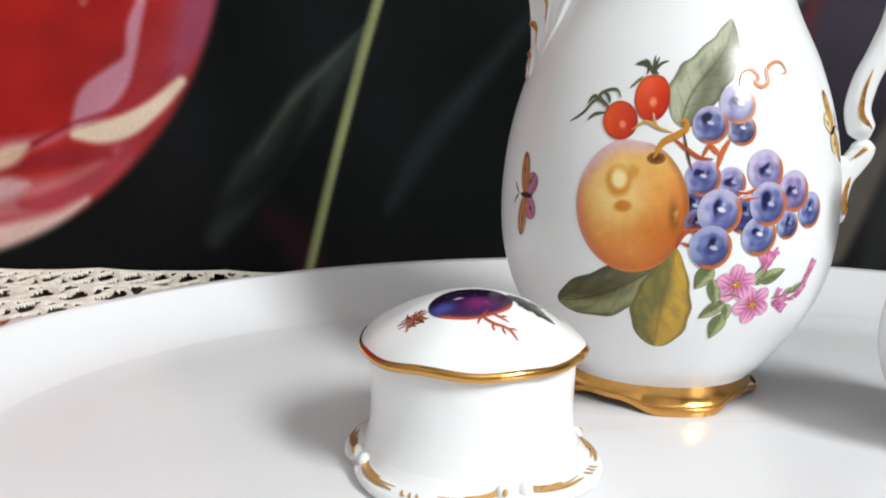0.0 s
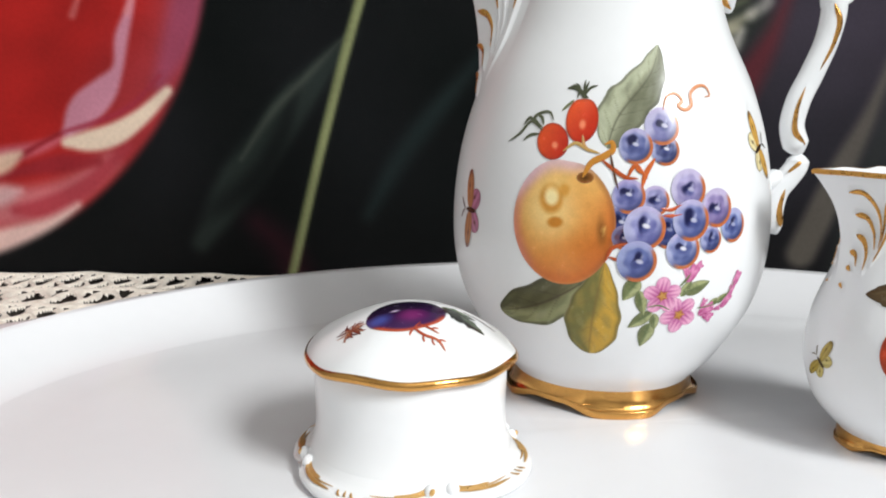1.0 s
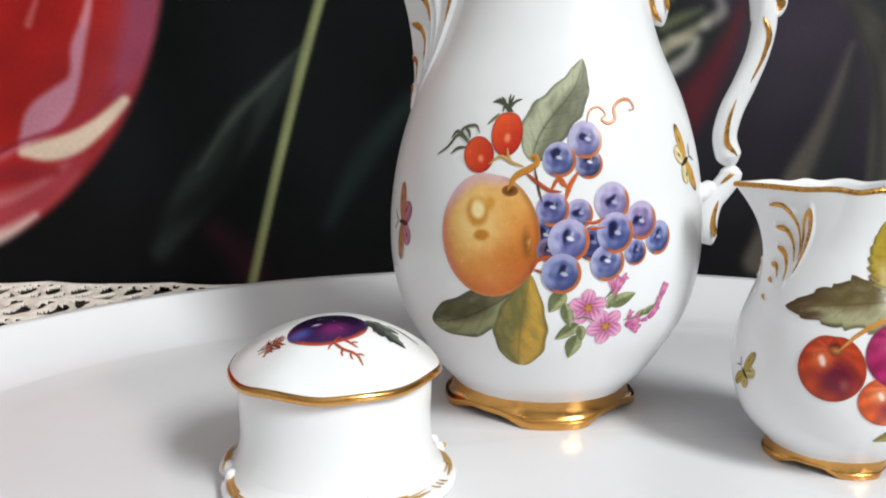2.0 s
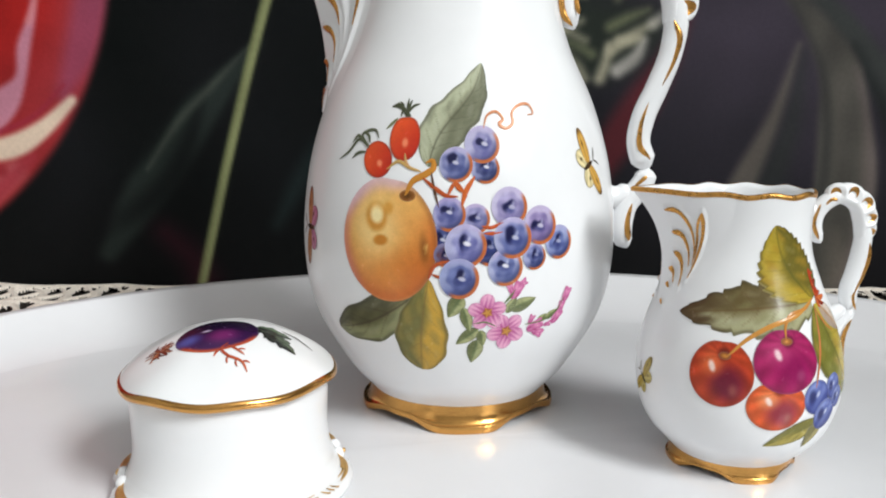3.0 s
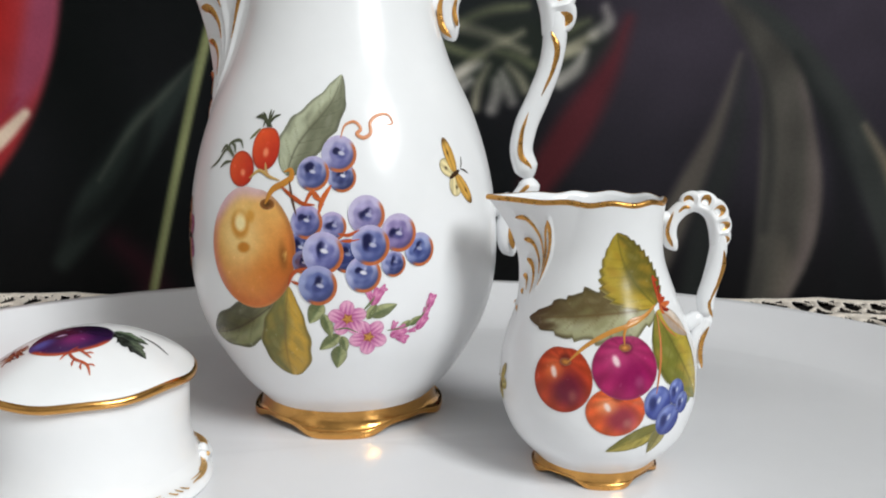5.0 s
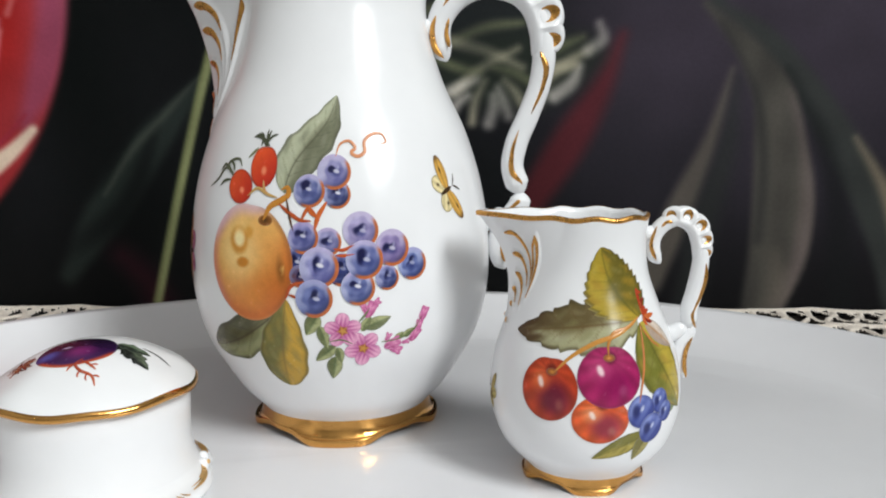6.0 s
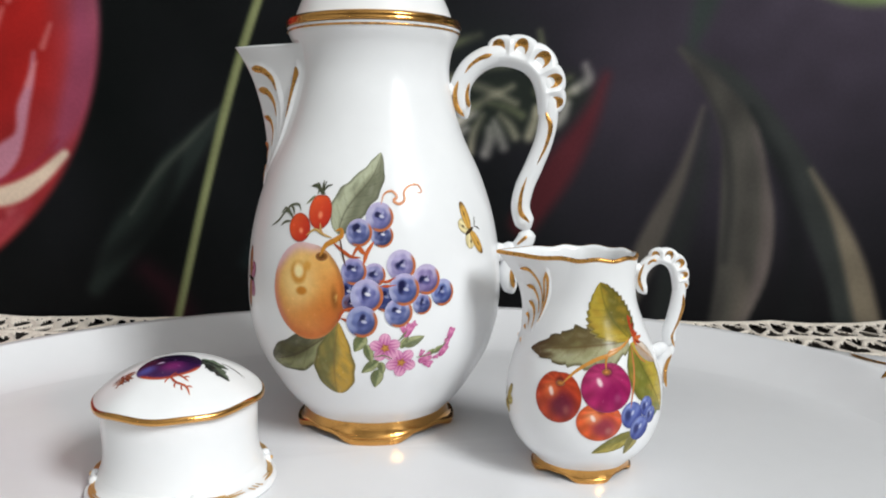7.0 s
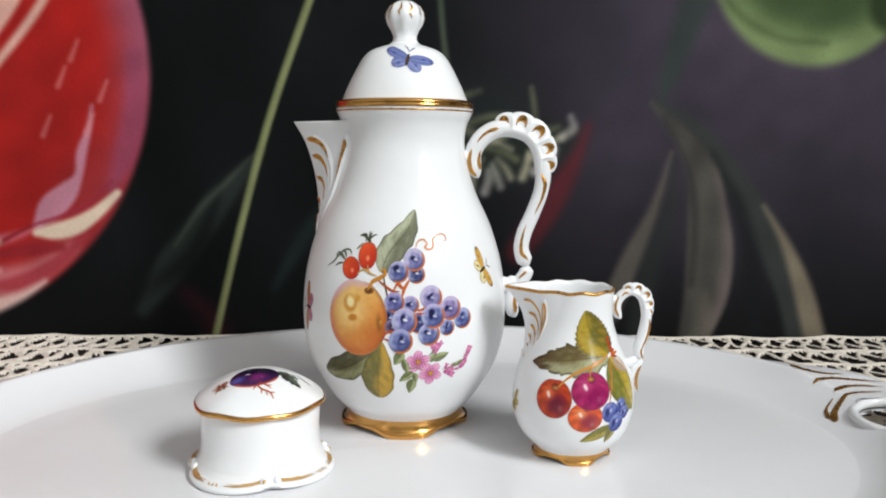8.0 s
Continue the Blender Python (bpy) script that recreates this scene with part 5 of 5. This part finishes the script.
butterfly(JUG_S, "painted_moth", jug, (-80.0, 28.8), 7.2, (186, 160, 76), (206, 190, 120), (104, 84, 40), 140)

# ---- lidded box ----
BX, BY = -0.0618, -0.0622
jar = thing("lidded_box", BX, BY, 0, "round white porcelain box with painted plum lid and gilded foot", "box")


def four(t, turn=0.5):
    return np.cos(4 * (t - turn))


link("body", turned("body", [(hermite(z, [(6.4, 28.6), (8.5, 27.5), (11, 26.4), (15, 25.6), (22, 25.5), (28, 25.7), (34.5, 25.2)]), z) for z in np.linspace(34.5, 6.4, 30)], 128), PORCELAIN, jar)
FT = radians(64)


def box_foot(R, Z, t):
    c = (0.5 + 0.5 * four(t, FT)) ** 0.40
    e = np.clip((R - 27) / 5.2, 0, 1)
    return R - 3.3 * (1 - c) * e, Z + 1.6 * (1 - c) * e * (Z < 5)


link("foot", turned("foot", [(27.2, 9.4), (28.4, 7.6), (29.6, 6.7), (31.2, 6.4), (32.6, 6.0), (33.4, 5.0), (33.5, 4.0), (32.9, 3.1), (31.4, 2.8), (28.0, 2.9), (22.0, 3.8), (20.0, 4.4)], 192, box_foot), PORCELAIN, jar, "scrolled porcelain foot with gold strokes")
FOOT_S = Cap(lambda r, t: hermite(r + 3.3 * (1 - (0.5 + 0.5 * np.cos(4 * (t - FT))) ** 0.40) * np.clip((r - 27) / 5.2, 0, 1), [(26, 10.6), (27.2, 9.4), (28.4, 7.6), (29.6, 6.7), (31.2, 6.45), (32.6, 6.0), (33.4, 5.0)]))
for q in range(4):
    b = math.degrees(FT) + 90 * q
    for a0, a1, r0, r1, w in ((-41, -9, 28.6, 31.8, 1.1), (-40, -20, 28.0, 29.6, 1.3), (-34, -9, 28.8, 30.4, 0.6), (39, 9, 28.6, 31.8, 1.1), (39, 22, 28.0, 29.6, 1.3), (34, 11, 28.6, 30.4, 0.6), (-5, -2, 30.6, 32.4, 0.6), (-1, 1, 30.6, 32.4, 0.6), (2, 5, 30.6, 32.4, 0.6)):
        pts = [(b + a0 + (a1 - a0) * s, r0 + (r1 - r0) * s + 0.6 * math.sin(math.pi * s)) for s in (0, 0.33, 0.66, 1)]
        stroke(FOOT_S, "gilding", pts, w, (176, 120, 50), jar, lift=0.22, n=20, mat=GILT_PALE)
    for o in (-5.5, 5.5):
        curl = b + 45 + o
        x, y = 28.4 * math.sin(radians(curl)), -28.4 * math.cos(radians(curl))
        knobm = link("scroll_curl", ellipsoid("scroll_curl", (x / 1000, y / 1000, 0.0070), [(0.0017, 0, 0), (0, 0.0017, 0), (0, 0, 0.0020)], 10, 14), PORCELAIN, jar)
        if o < 0:
            link("gilding", ellipsoid("gilding", (x * 1.045 / 1000, y * 1.045 / 1000, 0.0076), [(0.0008, 0, 0.0003), (0, 0.0008, 0), (0, 0, 0.0009)], 8, 10), GILT_PALE, knobm)
LIDP = [(0, 46.6), (5, 46.3), (9, 45.5), (14, 43.7), (18, 41.8), (22, 39.5), (25, 37.5), (27.0, 35.7), (28.3, 34.1)]
LT = 1.16


def lid_wave(R, t):
    return 1.0 * np.cos(4 * (t - LT)) * np.clip((R - 12) / 16, 0, 1) ** 1.6


def lid_height(r, t):
    return hermite(r, LIDP) + 0.40 * lid_wave(r, t) + 0.28 * np.cos(8 * (t - LT)) * np.clip((r - 8) / 20, 0, 1)


rr = np.r_[np.linspace(0.05, 27, 34), 27.6, 28.1]
th = np.linspace(0, 2 * np.pi, 192, endpoint=False)
RG, TG = np.meshgrid(rr, th, indexing="ij")
ZG = lid_height(RG, TG)
RG2 = RG + 0.45 * lid_wave(RG, TG)
Vl = np.stack([RG2 * np.sin(TG), -RG2 * np.cos(TG), ZG], -1)
blid = link("lid", grid_mesh("lid", Vl / 1000, wrap=True), PORCELAIN, jar, "domed lid with painted plum")
eR, eZ = (RG2[-1] + 0.0), ZG[-1]
edge = [np.stack([(eR + o) * np.sin(th), -(eR + o) * np.cos(th), eZ + dz], -1) for o, dz in ((-0.7, 0.62), (0.12, 0.22), (0.50, -0.5), (0.45, -1.3), (0.0, -1.75), (-1.2, -1.9), (-3.2, -1.4))]
link("gilded_rim", grid_mesh("gilded_rim", np.array(edge) / 1000, wrap=True), GOLD, blid, "gold rim of the lid")
BL_S = Cap(lambda r, t: lid_height(r, t))


def plum(a, b, rho):
    C = mixc((62, 26, 80), (24, 15, 36), np.clip(0.5 + 0.6 * b, 0, 1))
    C = mixc(C, (84, 104, 190), 0.75 * dab(a, b, -0.72, -0.1, 0.5, 0.9))
    C = mixc(C, (136, 46, 110), 0.8 * dab(a, b, 0.1, -0.25, 0.6, 0.9))
    C = mixc(C, (230, 216, 236), 0.9 * dab(a, 2.2 * b, -0.25, 0.42, 0.16, 0.6))
    return mixc(C, (190, 76, 40), sstep(0.82, 0.97, rho) * sstep(-0.25, -0.55, b))


blob(BL_S, "painted_plum", (-6, 7.0), 10.4, 8.0, 20, plum, blid, 0.16, nr=18, na=56)
def plan(*pts):
    return [(math.degrees(math.atan2(x + 0.8, -y - 2.6)), math.hypot(x + 0.8, y + 2.6)) for x, y in pts]


for pts, w in ((plan((2.4, -14.2), (1.2, -16.4), (3.1, -18.4), (7.2, -19.8), (9.0, -22.3)), 0.75), (plan((2.0, -15.0), (4.6, -16.0), (7.2, -17.4)), 0.65), (plan((5.2, -16.2), (6.2, -15.6), (7.0, -15.6)), 0.5), (plan((1.3, -16.6), (0.3, -17.8), (0.0, -19.2)), 0.55),
               (plan((3.5, -18.6), (3.4, -19.8), (3.8, -20.9)), 0.5), (plan((7.0, -19.7), (8.2, -19.2), (9.0, -19.4)), 0.5), (plan((5.6, -19.3), (5.8, -20.6), (6.4, -21.4)), 0.45)):
    stroke(BL_S, "painted_twig", pts, w * 1.1, (150, 54, 38), blid, lift=0.18, n=22, tip_colour=(206, 110, 72))
leaf(BL_S, "painted_leaf", (84, 8.6), (66, 21.2), 2.7, blid, (34, 36, 34), (92, 104, 84), teeth=0.35, wave=0.12, veins=5, rib=(26, 28, 26), lift=0.17)
leaf(BL_S, "painted_leaf", (80, 8.2), (86, 17.2), 2.2, blid, (44, 52, 44), (104, 122, 98), teeth=0.2, wave=0.15, veins=4, rib=(30, 34, 30), lift=0.19, ns=24, nw=9)
stroke(BL_S, "painted_twig", [(96, 14), (94, 18), (88, 22.4)], 0.6, (84, 80, 78), blid, n=16)
rs = random.Random(5)
for i in range(26):
    a = rs.uniform(0, 6.28)
    m = rs.uniform(0.55, 1.0)
    p = (-52 + 14 * m * math.cos(a), 18.0 + 3.8 * m * math.sin(a))
    stroke(BL_S, "painted_insect", [(-52, 18.0), ((-52 + p[0]) / 2 + rs.uniform(-3, 3), (18.0 + p[1]) / 2 + rs.uniform(-0.7, 0.7)), p], 0.5, ((130, 60, 44), (96, 40, 36), (164, 104, 74))[i % 3], blid, lift=0.18, n=8)
